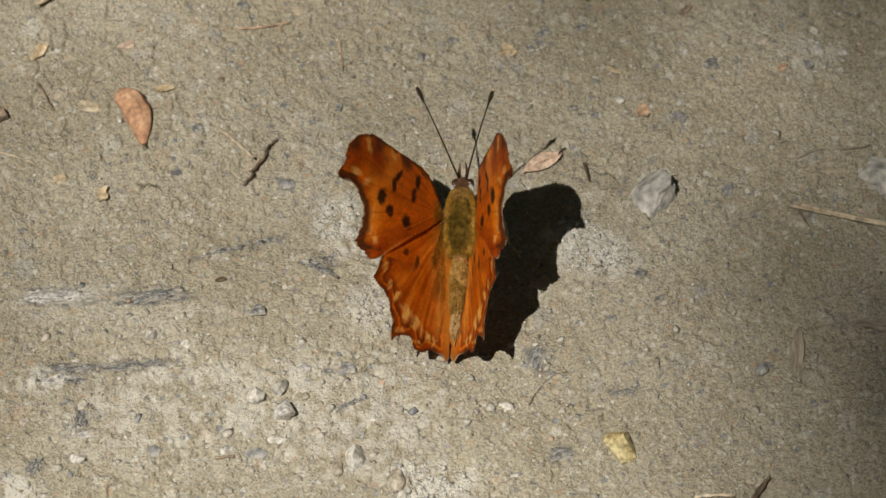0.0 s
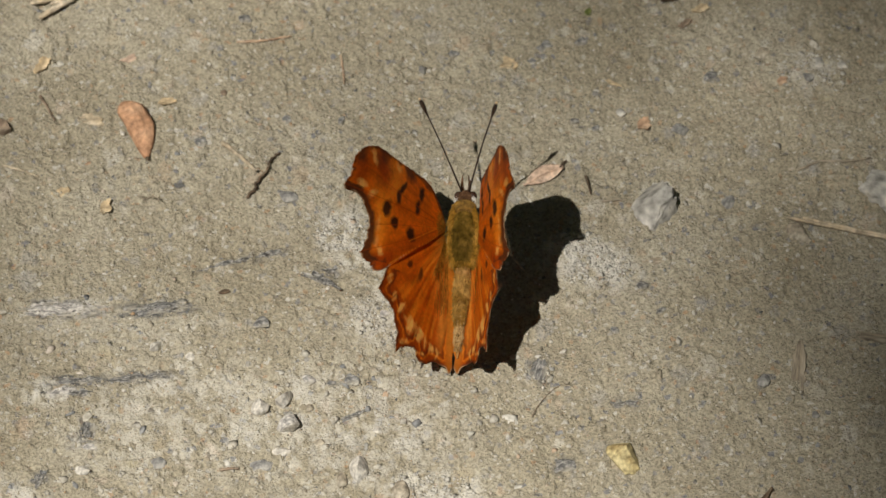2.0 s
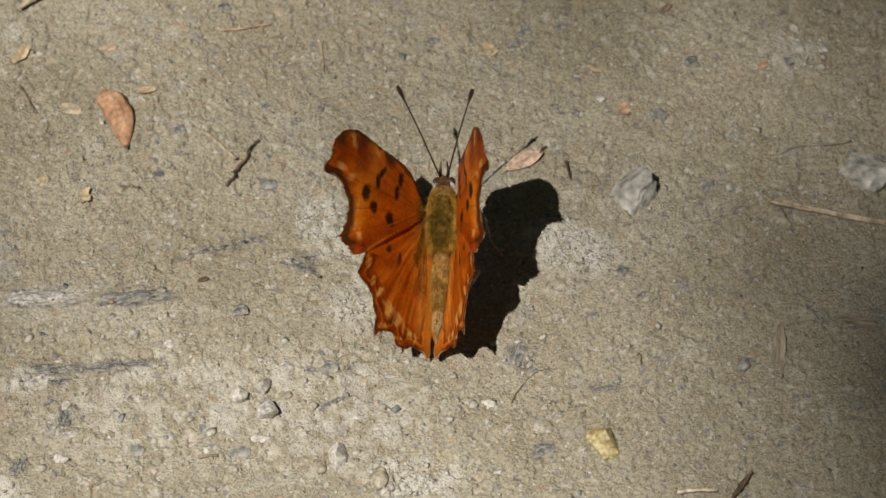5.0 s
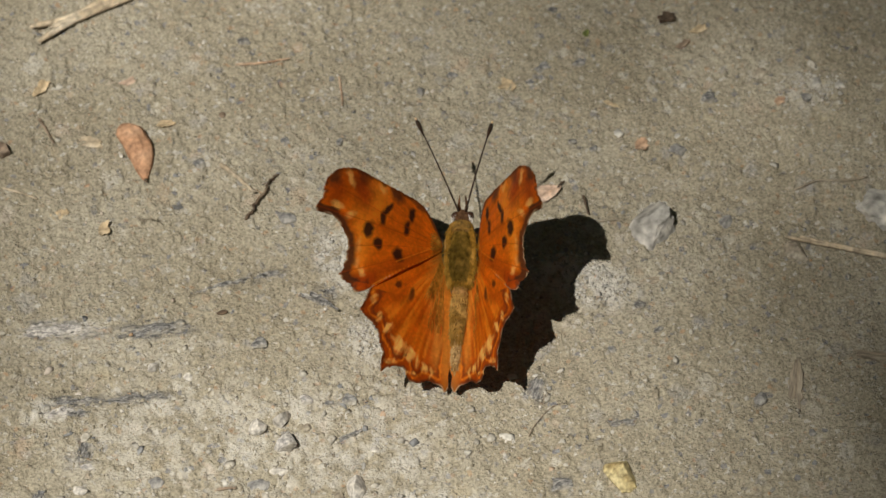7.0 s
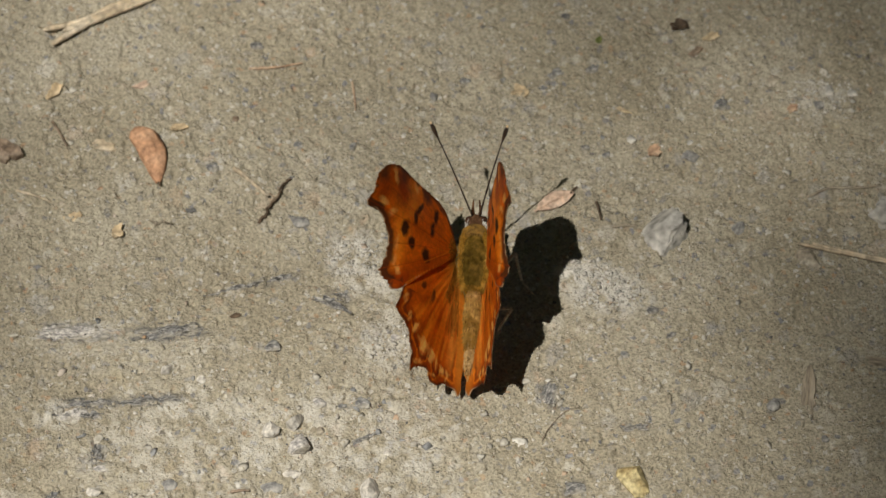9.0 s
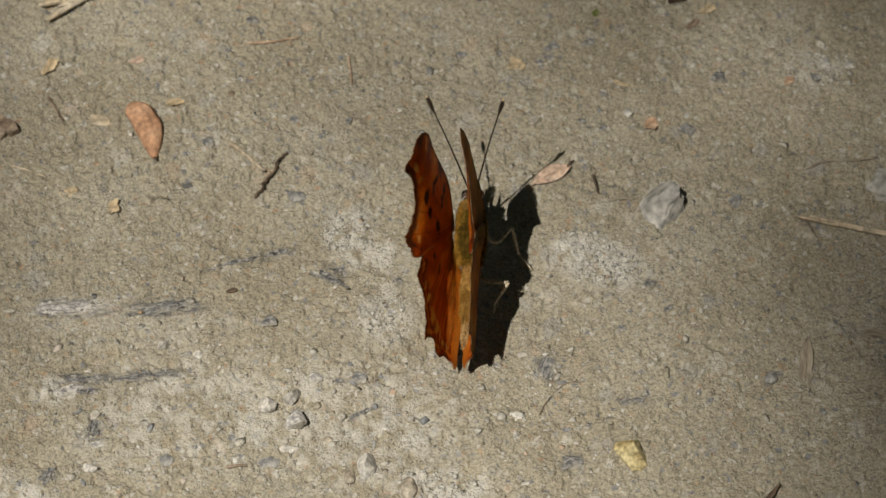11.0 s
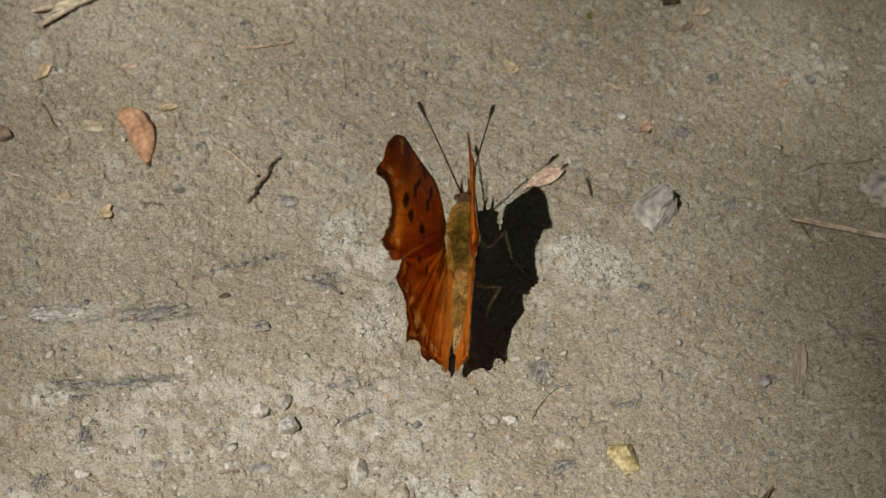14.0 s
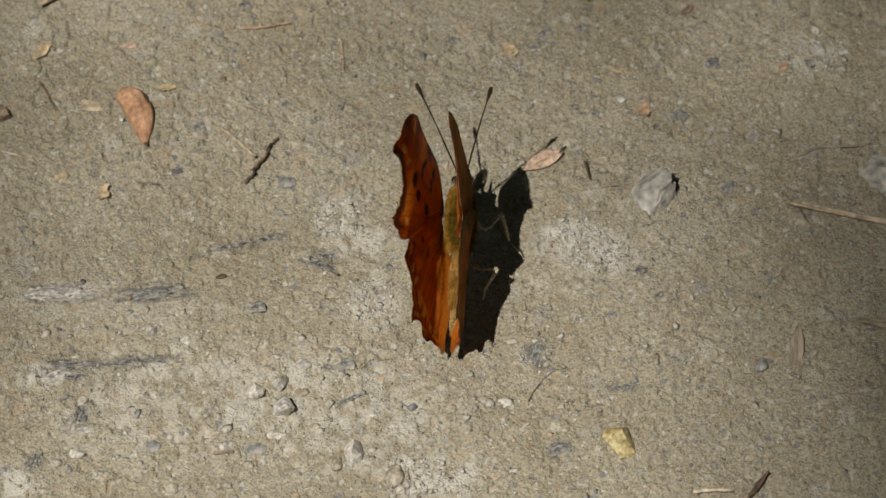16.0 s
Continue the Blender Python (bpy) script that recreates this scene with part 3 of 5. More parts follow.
def upper_pattern(u, v, edge, fore):
    wob = 0.3 * value_noise(u / 0.9, v / 0.9, 21) + 0.22 * value_noise(u / 0.4, v / 0.4, 22)
    e = edge + wob * 0.8
    col = np.zeros(u.shape + (3,)) + np.array(ORANGE)
    r = np.hypot(u + 0.6, v)
    ray = np.arctan2(v + 0.8, u + 0.8)
    streak = value_noise(ray * 26, r / 3.5, 26)
    fine = value_noise(ray * 70, r / 2.2, 27)

    def mark(tone, cu, cv, ru, rv, turn, soft, amount):
        # uneven smudges: the outline wanders with the scales
        return lerp(col, tone, blob(u + wob * 0.9, v - wob * 0.7, cu, cv, ru, rv, turn, soft) * amount)

    if fore:
        col = mark(AMBER, 12.0, 3.7, 2.0, 2.2, -20, 1.1, 0.95)
        col = mark(AMBER, 14.4, -0.8, 1.9, 3.4, 10, 1.3, 0.9)
        col = mark(AMBER, 14.7, -4.2, 0.9, 2.2, 0, 1.1, 0.85)
        col = mark(RUST, 14.8, 4.0, 1.6, 2.4, -25, 1.1, 0.9)
        col = mark(RUST, 19.4, 2.9, 1.8, 2.0, 10, 1.0, 0.75)
        col = mark(RUST, 9.0, -4.4, 4.5, 1.0, -28, 1.2, 0.55)
        col = mark(RUST, 13.2, -7.2, 2.0, 1.1, -20, 1.0, 0.85)
        col = mark(BROWN, 20.3, 4.4, 1.3, 1.2, -35, 0.9, 0.85)
        col = mark(BROWN, 14.6, 5.6, 1.0, 0.8, 10, 0.9, 0.6)
        col = mark(BROWN, 8.6, 4.75, 1.3, 0.75, 20, 0.9, 0.85)
        col = mark(BROWN, 4.4, 4.2, 3.0, 0.45, 22, 0.9, 0.7)
        for cu, cv, ru, rv, k, f in ((17.3, 4.7, 0.6, 1.0, -35, 0.8), (18.8, 1.2, 0.9, 0.36, 10, 0.8), (16.6, 0.4, 0.8, 0.42, -30, 0.7), (11.3, 4.9, 0.7, 0.5, 20, 0.5),
                                    (14.7, -3.0, 0.35, 0.8, 0, 0.45), (14.4, -5.0, 0.4, 0.6, 0, 0.6), (13.6, -6.0, 0.55, 0.45, 20, 0.7)):
            col = mark(CREAM, cu, cv, ru, rv, k, 0.9, f)
        col = lerp(col, RUST, np.clip((1.9 - e) / 0.7, 0, 1) * (v < 0.6) * (u > 11.5) * 0.5)
        col = lerp(col, BROWN, np.clip((1.2 - e) / 0.55, 0, 1) * (v < 0.8) * (v > -7.3) * (u > 12.5) * 0.93)
        col = lerp(col, BROWN, np.clip((0.5 - e) / 0.35, 0, 1) * ((v >= 0.8) | (v < -7.3)) * 0.8)
        col = lerp(col, AMBER, np.clip((0.32 - edge) / 0.15, 0, 1) * (v < -0.6) * (u < 12.0) * 0.7)
        for cu, cv, ru, rv, k in ((13.28, -0.57, 0.8, 1.0, 8), (11.62, -2.1, 0.75, 0.85, 20), (8.17, -2.8, 0.95, 1.05, 35), (6.77, 0.9, 0.5, 0.85, 5), (6.0, 2.7, 0.62, 0.95, 12)):
            col = mark(BLACK, cu, cv, ru, rv, k, 0.55, 0.95)
        bar = np.maximum(blob(u + wob * 0.6, v, 11.0, 1.35, 0.6, 0.95, 5, 0.5), blob(u + wob * 0.6, v, 10.1, 2.6, 0.4, 1.35, 40, 0.5))
        col = lerp(col, BLACK, bar * 0.95)
        for slope in (-0.62, -0.4, -0.2, 0.02, 0.17):
            col = lerp(col, RUST, np.clip(1 - np.abs(v - slope * u) / 0.13, 0, 1) * 0.5 * (u > 3))
        col = lerp(col, AMBER, np.clip(1 - np.abs(v + 0.5 * u - 0.6) / 0.16, 0, 1) * 0.75 * (u > 1.5) * (u < 8.5))
        col = lerp(col, AMBER, np.clip(1 - np.abs(v + 0.16 * u + 0.2) / 0.12, 0, 1) * 0.45 * (u > 1.5) * (u < 6.5))
        col = col * (1 + 0.1 * streak + 0.06 * fine)[..., None]
    else:
        rim = (v < -7.6) & (u > -0.3)
        col = lerp(col, RUST, np.clip((5.0 - e) / 2.4, 0, 1) * 0.35 * rim)
        col = lerp(col, RUST, np.clip((2.7 - e) / 0.9, 0, 1) * 0.75 * rim)
        # amber streaks along the veins, strengthened to paint in the inner wing's sheen
        col = lerp(col, AMBER, np.clip(0.3 + streak, 0, 1) * 0.75 * (v < -3) * (e > 2.6))
        col = lerp(col, RUST, np.clip(-0.25 - streak + 0.3 * fine, 0, 1) * 0.6 * (e > 2.0))
        scallop = e + 0.32 * np.sin(ray * 34)
        col = lerp(col, BROWN, np.clip((0.34 - np.abs(scallop - 1.55)) / 0.25, 0, 1) * 0.6 * rim)
        col = lerp(col, AMBER, np.clip((0.3 - np.abs(scallop - 0.95)) / 0.25, 0, 1) * (0.55 + 0.35 * fine) * rim)
        col = lerp(col, BROWN, np.clip((0.48 - e) / 0.3, 0, 1) * ((u > 0.6) | (v < -17.0)) * 0.75)
        for cu, cv, ru, rv, k, f in ((11.5, -9.0, 0.5, 0.4, -40, 0.6), (10.4, -10.8, 0.35, 0.5, 30, 0.55), (9.1, -12.1, 0.35, 0.55, 25, 0.6), (8.5, -13.3, 0.3, 0.5, 10, 0.5),
                                    (7.4, -14.0, 0.55, 0.9, 15, 1.1), (6.2, -14.2, 0.3, 0.7, 5, 0.8), (5.2, -14.5, 0.4, 0.75, 0, 1.1), (4.1, -15.4, 0.25, 0.7, 0, 0.6),
                                    (2.95, -15.9, 0.3, 0.7, 0, 0.8), (1.9, -16.2, 0.2, 0.6, 0, 0.5), (5.2, -17.1, 0.7, 0.25, 0, 0.7), (8.6, -16.2, 0.6, 0.28, 0, 0.6)):
            col = lerp(col, CREAM, blob(u + wob * 1.1, v - wob * 1.0, cu, cv, ru * 1.35, rv * 1.05, k, 0.8) * np.clip(f * (0.95 + 0.7 * fine), 0, 1))
        for cu, cv, ru, rv, k in ((5.2, -7.0, 0.42, 1.0, 20), (7.5, -6.3, 0.5, 0.45, 0)):
            col = mark(BLACK, cu, cv, ru, rv, k, 0.7, 0.8)
        col = lerp(col, (0.62, 0.23, 0.03), np.clip((3.2 - u) / 2.2, 0, 1) * np.clip(0.65 + 0.5 * streak, 0, 1) * np.clip((17.0 + v) / 3, 0, 1))
        col = lerp(col, (0.44, 0.145, 0.014), np.clip((1.1 - u) / 1.0, 0, 1) * np.clip(0.8 + 0.6 * streak, 0, 1) * 0.8)
    # pale worn fringe on the outer rim, olive hair at the root
    col = lerp(col, (0.52, 0.36, 0.22), np.clip((0.16 - edge) / 0.1, 0, 1) * np.clip(0.35 + 1.2 * value_noise(u / 0.7, v / 0.7, 28), 0, 0.8) * (r > 11))
    col = lerp(col, (0.2, 0.115, 0.02), np.clip((3.0 - r) / 2.0, 0, 1) * 0.6)
    return col * (1 + 0.17 * value_noise(u / 1.6, v / 1.6, 23) + 0.11 * value_noise(u / 0.3, v / 0.3, 24))[..., None]


def under_pattern(u, v, edge, fore):
    r, ray = np.hypot(u + 0.6, v), np.arctan2(v + 0.8, u + 0.8)
    col = np.zeros(u.shape + (3,)) + np.array((0.23, 0.165, 0.04))
    col = lerp(col, (0.11, 0.075, 0.018), np.clip(0.45 + 0.9 * value_noise(u / 2.6, v / 1.6, 31), 0, 1) * 0.8)
    col = lerp(col, (0.26, 0.17, 0.05), np.clip(value_noise(ray * 34, r / 5, 32) + 0.4 * value_noise(u / 0.4, v / 0.6, 33) - 0.1, 0, 1) * 0.7)
    col = lerp(col, (0.36, 0.25, 0.09), np.clip((2.6 - u) / 2.4, 0, 1) * (0 if fore else 0.75))
    return lerp(col, (0.05, 0.032, 0.02), np.clip((0.5 - edge) / 0.4, 0, 1) * 0.6)


def wing(name, side, outline, fore, label):
    """A wing: scaly upper face, mottled underside, a thin rim; root at the hinge line."""
    line = [(p.x, p.y) for p in bend([(*q, 0) for q in outline], 440)]
    n, m = len(line), 92
    ring = np.array(line)
    teeth = (0.13 * value_noise(np.arange(n) / 2.6, np.zeros(n), 41) + 0.12 * value_noise(np.arange(n) / 8.0, np.zeros(n), 42)) * (ring[:, 0] > 3)
    if side > 0 and not fore:
        # this wing's inner margin reaches over the abdomen
        ring[:, 0] -= 0.8 * np.clip((1.6 - ring[:, 0]) / 1.6, 0, 1) * np.clip((-2 - ring[:, 1]) / 4, 0, 1) * np.clip((16.5 + ring[:, 1]) / 3, 0, 1)
    ring = ring * (1 + teeth / np.hypot(ring[:, 0], ring[:, 1]))[:, None]
    root = np.array((0.3, 0.2 if fore else -1.2))
    f = np.linspace(0, 1, m + 1)[1:] ** 0.8
    uv = root + (ring[None] - root) * f[:, None, None]
    u, v = uv[..., 0], uv[..., 1]
    edge = np.min(np.hypot(u[..., None] - ring[::2, 0], v[..., None] - ring[::2, 1]), -1)
    camber = 0.12 * np.sin(np.clip(u / 21, 0, 1) * math.pi) - 0.0011 * (u - 2) ** 2 + (0.12 if fore else -0.02)
    veins = 0.034 * np.sin(np.arctan2(v - root[1], u + 0.6) * 34) * np.clip(np.hypot(u, v) / 8, 0, 1)
    # the rear of the wing hangs lower than its front edge
    droop = (0.06 if side > 0 else 0.095) * np.clip((2.5 - v) / 11, 0, 1) * np.clip(u / 13, 0.25, 1) if fore else 0.075 - 0.02 * np.clip((-8 - v) / 10, 0, 1)
    z = camber + veins * np.clip(edge, 0, 1) - droop * u
    if fore:
        # the tip is twisted: front edge up, hook down
        z = z + 0.16 * (v - 2.8) * np.clip((u - 13) / 6, 0, 1)
    else:
        # the inner margin curls into a trough beside the abdomen
        z = z + ((1.0 + 0.75 * np.clip((-9 - v) / 8, 0, 1)) if side > 0 else 1.0) * np.clip((3.4 - u) / 3.4, 0, 1.2) ** 2 * np.clip((-1.5 - v) / 5, 0, 1)
    if fore and side < 0:
        # this wing is a little flatter along its front
        z = z - 0.3 * np.sin(np.clip(u / 17, 0, 1) * math.pi) * np.clip((v + 3) / 5, 0, 1)
    if side > 0:
        # this wing's root bows out round the furry body
        z = z - (0.85 if fore else 0.85 - 0.45 * np.clip((-2 - v) / 3, 0, 1)) * np.clip(1 - u / 4.5, 0, 1)
    top = np.stack([side * u, v, z + 0.045], -1).reshape(-1, 3)
    low = np.stack([side * u, v, z - 0.045], -1).reshape(-1, 3)
    apex = np.array([[side * root[0], root[1], 0.05 + float(z[0].mean())], [side * root[0], root[1], -0.05 + float(z[0].mean())]])
    verts = np.concatenate([top, low, apex]) * MM
    size, faces = n * m, []
    for j in range(m - 1):
        for i in range(n - 1):
            a, b, c, d = j * n + i, j * n + i + 1, (j + 1) * n + i + 1, (j + 1) * n + i
            faces.append((a, b, c, d))
            faces.append((size + d, size + c, size + b, size + a))
    for i in range(n - 1):
        faces.append((2 * size, i + 1, i))
        faces.append((2 * size + 1, size + i, size + i + 1))
        o = (m - 1) * n + i
        faces.append((o, o + 1, size + o + 1, size + o))
    me = bpy.data.meshes.new(name)
    me.from_pydata(verts.tolist(), [], faces)
    me.materials.append(M["wing_top"])
    me.materials.append(M["wing_under"])
    kinds = np.zeros(len(faces), dtype=np.int32)
    lows = np.array([min(q) >= size and max(q) < 2 * size or q[0] == 2 * size + 1 for q in faces])
    kinds[lows] = 1
    me.polygons.foreach_set("material_index", kinds)
    tops, lowc = upper_pattern(u, v, edge, fore).reshape(-1, 3), under_pattern(u, v, edge, fore).reshape(-1, 3)
    rgb = np.concatenate([tops, lowc, tops[:1], lowc[:1]])
    att = me.color_attributes.new("pattern", "FLOAT_COLOR", "POINT")
    att.data.foreach_set("color", np.concatenate([np.clip(rgb, 0, 1), np.ones((len(rgb), 1))], 1).ravel())
    bm = bmesh.new()
    bm.from_mesh(me)
    bmesh.ops.recalc_face_normals(bm, faces=bm.faces)
    bm.to_mesh(me)
    bm.free()
    ob = finish(name, me, None, butterfly, label)
    hairs, rng = bmesh.new(), random.Random(7 + side + 10 * fore)
    for _ in range(150 if fore else 420):
        a = radians(rng.uniform(-40, 40) if fore else rng.uniform(-88, -62))
        r0 = rng.uniform(0.4, 2.0) if fore else rng.uniform(0.6, 9.5) * (1 if a < radians(-74) else 0.6)
        p = Vector((side * (root[0] + r0 * math.cos(a)), root[1] + r0 * math.sin(a), 0))
        p.z = 0.12 - (0.85 * max(0.0, 1 - side * p.x / 4.5) if side > 0 else 0) + 0.12 * math.sin(min(1, abs(p.x) / 21) * math.pi) + (0.08 if fore else -0.02 + (1.0 + 0.75 * min(1, max(0, (-9 - p.y) / 8))) * max(0, (3.4 - side * p.x) / 3.4) ** 2 * min(1, max(0, (-1.5 - p.y) / 5)))
        d = Vector((side * math.cos(a), math.sin(a), rng.uniform(0.0, 0.1))) * (rng.uniform(0.5, 1.1) if fore else rng.uniform(1.0, 2.4))
        w = Vector((-d.y, d.x, 0)).normalized() * 0.024
        hairs.faces.new([hairs.verts.new(q * MM) for q in (p - w, p + w, p + d * 0.6 + w, p + d, p + d * 0.6 - w)])
    part("fur", hairs, "wing_hair", ob, "golden hair at the wing root")
    ob.location = (side * HINGE * MM, 0, 0)
    return ob


WINGS = {}
for side in (-1, 1):
    WINGS[side, "fore"] = wing("forewing", side, FORE, True, "orange forewing with black spots and brown ragged edge")
    WINGS[side, "hind"] = wing("hindwing", side, HIND, False, "orange hindwing with pale spots and toothed edge")


def centre(y):
    """The body's middle line swings a little to one side of the hinges, in mm."""
    return float(np.interp(y, (-17, -10, -5, 4), (0.3, 0.5, 0.7, 0.55)))


def spindle(profile, sides=20, seed=0, rough=0.0):
    """A round body along y: (y, half width, half height, z) from front to back, in mm."""
    bm = bmesh.new()
    rng = random.Random(seed)
    rings = []
    for y, rx, rz, z in profile:
        rings.append([bm.verts.new(((centre(y) + rx * math.cos(a) * (1 + rng.uniform(-rough, rough))) * MM, (y + rng.uniform(-rough, rough)) * MM, (z + rz * math.sin(a) * (1 + rng.uniform(-rough, rough))) * MM)) for a in (k * math.tau / sides for k in range(sides))])
    for r, s in zip(rings, rings[1:]):
        for k in range(sides):
            bm.faces.new((r[k], s[k], s[(k + 1) % sides], r[(k + 1) % sides]))
    bm.faces.new(rings[0])
    bm.faces.new(rings[-1][::-1])
    return bm


def fur(bm, count, seed, ys, rx, rz, z0, length, spread):
    """Short hairs combed backwards over a rounded back."""
    rng = random.Random(seed)
    for _ in range(count):
        y, a = rng.uniform(*ys), rng.uniform(0.05, 0.95) * math.pi
        k = (y - (ys[0] + ys[1]) / 2) / (ys[1] - ys[0]) * 2
        w = math.sqrt(max(0.05, 1 - 0.8 * k * k))
        p = Vector((centre(y) + rx * w * math.cos(a), y, z0 + rz * w * math.sin(a)))
        d = Vector((math.cos(a) * spread + rng.uniform(-0.3, 0.3), rng.uniform(-1.2, -0.5), math.sin(a) * 0.45 + rng.uniform(-0.2, 0.2))).normalized() * length * rng.uniform(0.6, 1.3)
        s = Vector((-d.y, d.x, 0)).normalized() * 0.034
        q = [bm.verts.new(c * MM) for c in (p - s, p + s, p + d * 0.6 + s * 0.8 + Vector((0, 0, 0.05)), p + d, p + d * 0.6 - s * 0.8 + Vector((0, 0, 0.09)))]
        bm.faces.new(q)
    return bm


def body_parts():
    prof = [(2.3 - 7.3 * t, 0.35 + 1.48 * math.sin(math.pi * min(1, t * 1.0 + 0.03)) ** 0.75, 0.25 + 1.5 * math.sin(math.pi * min(1, t * 1.02 + 0.02)) ** 0.55, 0.6) for t in np.linspace(0.01, 0.96, 16)]
    thorax = part("thorax", spindle(prof, 22, 1, 0.04), "fur", butterfly, "olive-brown furry thorax")
    part("fur", fur(bmesh.new(), 3200, 3, (-4.9, 2.0), 1.45, 1.65, 0.6, 0.8, 0.35), "fur", thorax)
    for s in (-1, 1):
        # long hair along the flanks
        bm = bmesh.new()
        rng = random.Random(30 + s)
        for _ in range(900):
            y = rng.uniform(-4.6, 2.6)
            p = Vector((centre(y) + s * rng.uniform(0.85, 1.2) * (0.45 + math.sqrt(max(0.0, 1 - ((y + 1.0) / 4.6) ** 2))), y, rng.uniform(0.7, 1.75)))
            d = Vector((s * rng.uniform(-0.1, 0.5), rng.uniform(-1.3, -0.5), rng.uniform(-0.1, 0.35))).normalized() * rng.uniform(0.7, 1.5)
            w = Vector((-d.y, d.x, 0)).normalized() * 0.028
            bm.faces.new([bm.verts.new(q * MM) for q in (p - w, p + w, p + d * 0.6 + w, p + d, p + d * 0.6 - w)])
        part("side_fur", bm, "gold_fur", thorax, "golden side fur")
    collar = part("collar", spindle([(3.3, 0.6, 0.6, 0.6), (3.0, 1.15, 1.1, 0.7), (2.5, 1.45, 1.5, 0.75), (1.9, 1.3, 1.35, 0.7)], 20, 8, 0.05), "collar", butterfly, "golden furry collar")
    part("fur", fur(bmesh.new(), 520, 9, (1.8, 3.3), 1.4, 1.4, 0.7, 0.5, 0.5), "collar", collar)
    part("fur", fur(bmesh.new(), 260, 11, (-5.2, -4.3), 1.35, 1.25, 0.6, 0.7, 0.4), "gold_fur", thorax)
    rings = []
    for k in range(10):
        y0, y1 = -4.4 - 12.2 * k / 10, -4.4 - 12.2 * (k + 1) / 10
        for y, inset in ((y0, 0.92), (y0 * 0.7 + y1 * 0.3, 1.0), (y1 * 0.8 + y0 * 0.2, 1.0), (y1, 0.92)):
            t = min(1.0, (-4.4 - y) / 12.2)
            r = (1.0 * (1 - t ** 1.5) ** 0.9 + 0.1) * inset * (0.9 + 0.12 * min(1, t * 4))
            rings.append((y - 0.001 * len(rings), r * 1.02, r * 0.95, 0.6 - 0.5 * t))
    abdomen = part("abdomen", spindle(rings, 18, 2, 0.02), "abdomen", butterfly, "tan ringed abdomen")
    part("fur", fur(bmesh.new(), 1500, 5, (-12.5, -3.9), 0.95, 1.0, 0.4, 0.7, 0.2), "abdomen_fur", abdomen, "golden-brown hair")
    part("fur", fur(bmesh.new(), 800, 15, (-15.6, -8.2), 0.6, 0.85, 0.1, 0.5, 0.2), "pale_fur", abdomen, "pale tan hair")
    head = part("head", spindle([(4.75, 0.3, 0.3, 0.3), (4.5, 0.75, 0.7, 0.3), (3.9, 1.05, 0.95, 0.3), (3.2, 1.0, 0.9, 0.25), (2.6, 0.6, 0.6, 0.2)], 16, 4, 0.06), "head", butterfly, "reddish-brown head")
    part("fur", fur(bmesh.new(), 260, 6, (2.8, 4.6), 0.95, 0.9, 0.3, 0.6, 0.6), "head", head)
    for s in (-1, 1):
        bm = bmesh.new()
        bmesh.ops.create_uvsphere(bm, u_segments=16, v_segments=12, radius=0.58 * MM)
        bmesh.ops.translate(bm, verts=bm.verts, vec=((0.55 + s * 0.85) * MM, 4.05 * MM, 0.35 * MM))
        part("eye", bm, "eye", head)
        cheek = bmesh.new()
        fleck = random.Random(50 + s)
        for _ in range(60):
            p = Vector((0.55 + s * fleck.uniform(0.75, 1.25), fleck.uniform(3.05, 3.6), fleck.uniform(0.3, 1.0)))
            d = Vector((s * fleck.uniform(0.0, 0.5), fleck.uniform(-0.2, 0.5), fleck.uniform(0.1, 0.5))) * 0.6
            w = Vector((-d.y, d.x, 0)).normalized() * 0.05
            cheek.faces.new([cheek.verts.new(q * MM) for q in (p - w, p + w, p + d)])
        part("cheek_tuft", cheek, "pale_stone", head, "white hair behind the eye")
        part("palp", tube(bmesh.new(), bend([(0.55 + s * 0.3, 4.5, 0.2), (0.55 + s * 0.48, 5.3, 0.5), (0.55 + s * 0.36, 6.5, 1.1)], 7), [0.18, 0.22, 0.22, 0.2, 0.17, 0.12, 0.05]), "head", head)
    for tip in (Vector((-3.77, 12.81, 12.03)), Vector((5.87, 11.91, 13.15))):
        base = Vector((1.0 if tip.x > 0 else 0.1, 4.5, 0.9))
        middle = base.lerp(tip, 0.5) + Vector((0, 0.25, 0.2))
        pts = bend([base, middle, tip], 26)
        antenna = part("antenna", tube(bmesh.new(), pts[:22], [0.12 - 0.002 * k for k in range(22)]), "dark", butterfly, "thin dark antenna with a thick club")
        part("club", tube(bmesh.new(), bend([pts[20], pts[23], pts[25]], 9), [0.08, 0.12, 0.19, 0.25, 0.28, 0.28, 0.25, 0.18, 0.1]), "dark", antenna)
        d = (pts[25] - pts[24]).normalized()
        part("club_tip", tube(bmesh.new(), [pts[25] - d * 0.12, pts[25] + d * 0.08, pts[25] + d * 0.2], [0.15, 0.16, 0.06]), "pale_tip", antenna)
    # legs, from thorax to feet on the ground
    inv = BODY.inverted()
    for hip, thigh, knee, shin, foot in (((1.5, 0.4, -1.0), (5.2, -5.2, 4.6), (7.2, -3.55, 5.6), (8.1, -4.7, 1.2), (9.8, -6.3, 0.1)), ((1.5, -4.2, -1.0), (3.9, -10.6, 4.4), (6.75, -11.3, 5.0), (5.2, -12.15, 1.6), (5.0, -12.7, 0.1)),
                                  ((-1.2, 0.4, -1.0), (-0.6, -1.6, 4.8), (-2.4, -1.6, 4.0), (-3.0, -3.6, 1.4), (-3.4, -4.9, 0.1)), ((-1.1, -2.2, -1.0), (0.0, -7.2, 3.8), (-1.6, -8.8, 3.6), (-2.1, -10.6, 1.4), (-2.4, -12.0, 0.1))):
        h, k, s, f = (inv @ (Vector(p) * MM) / MM for p in (thigh, knee, shin, foot))
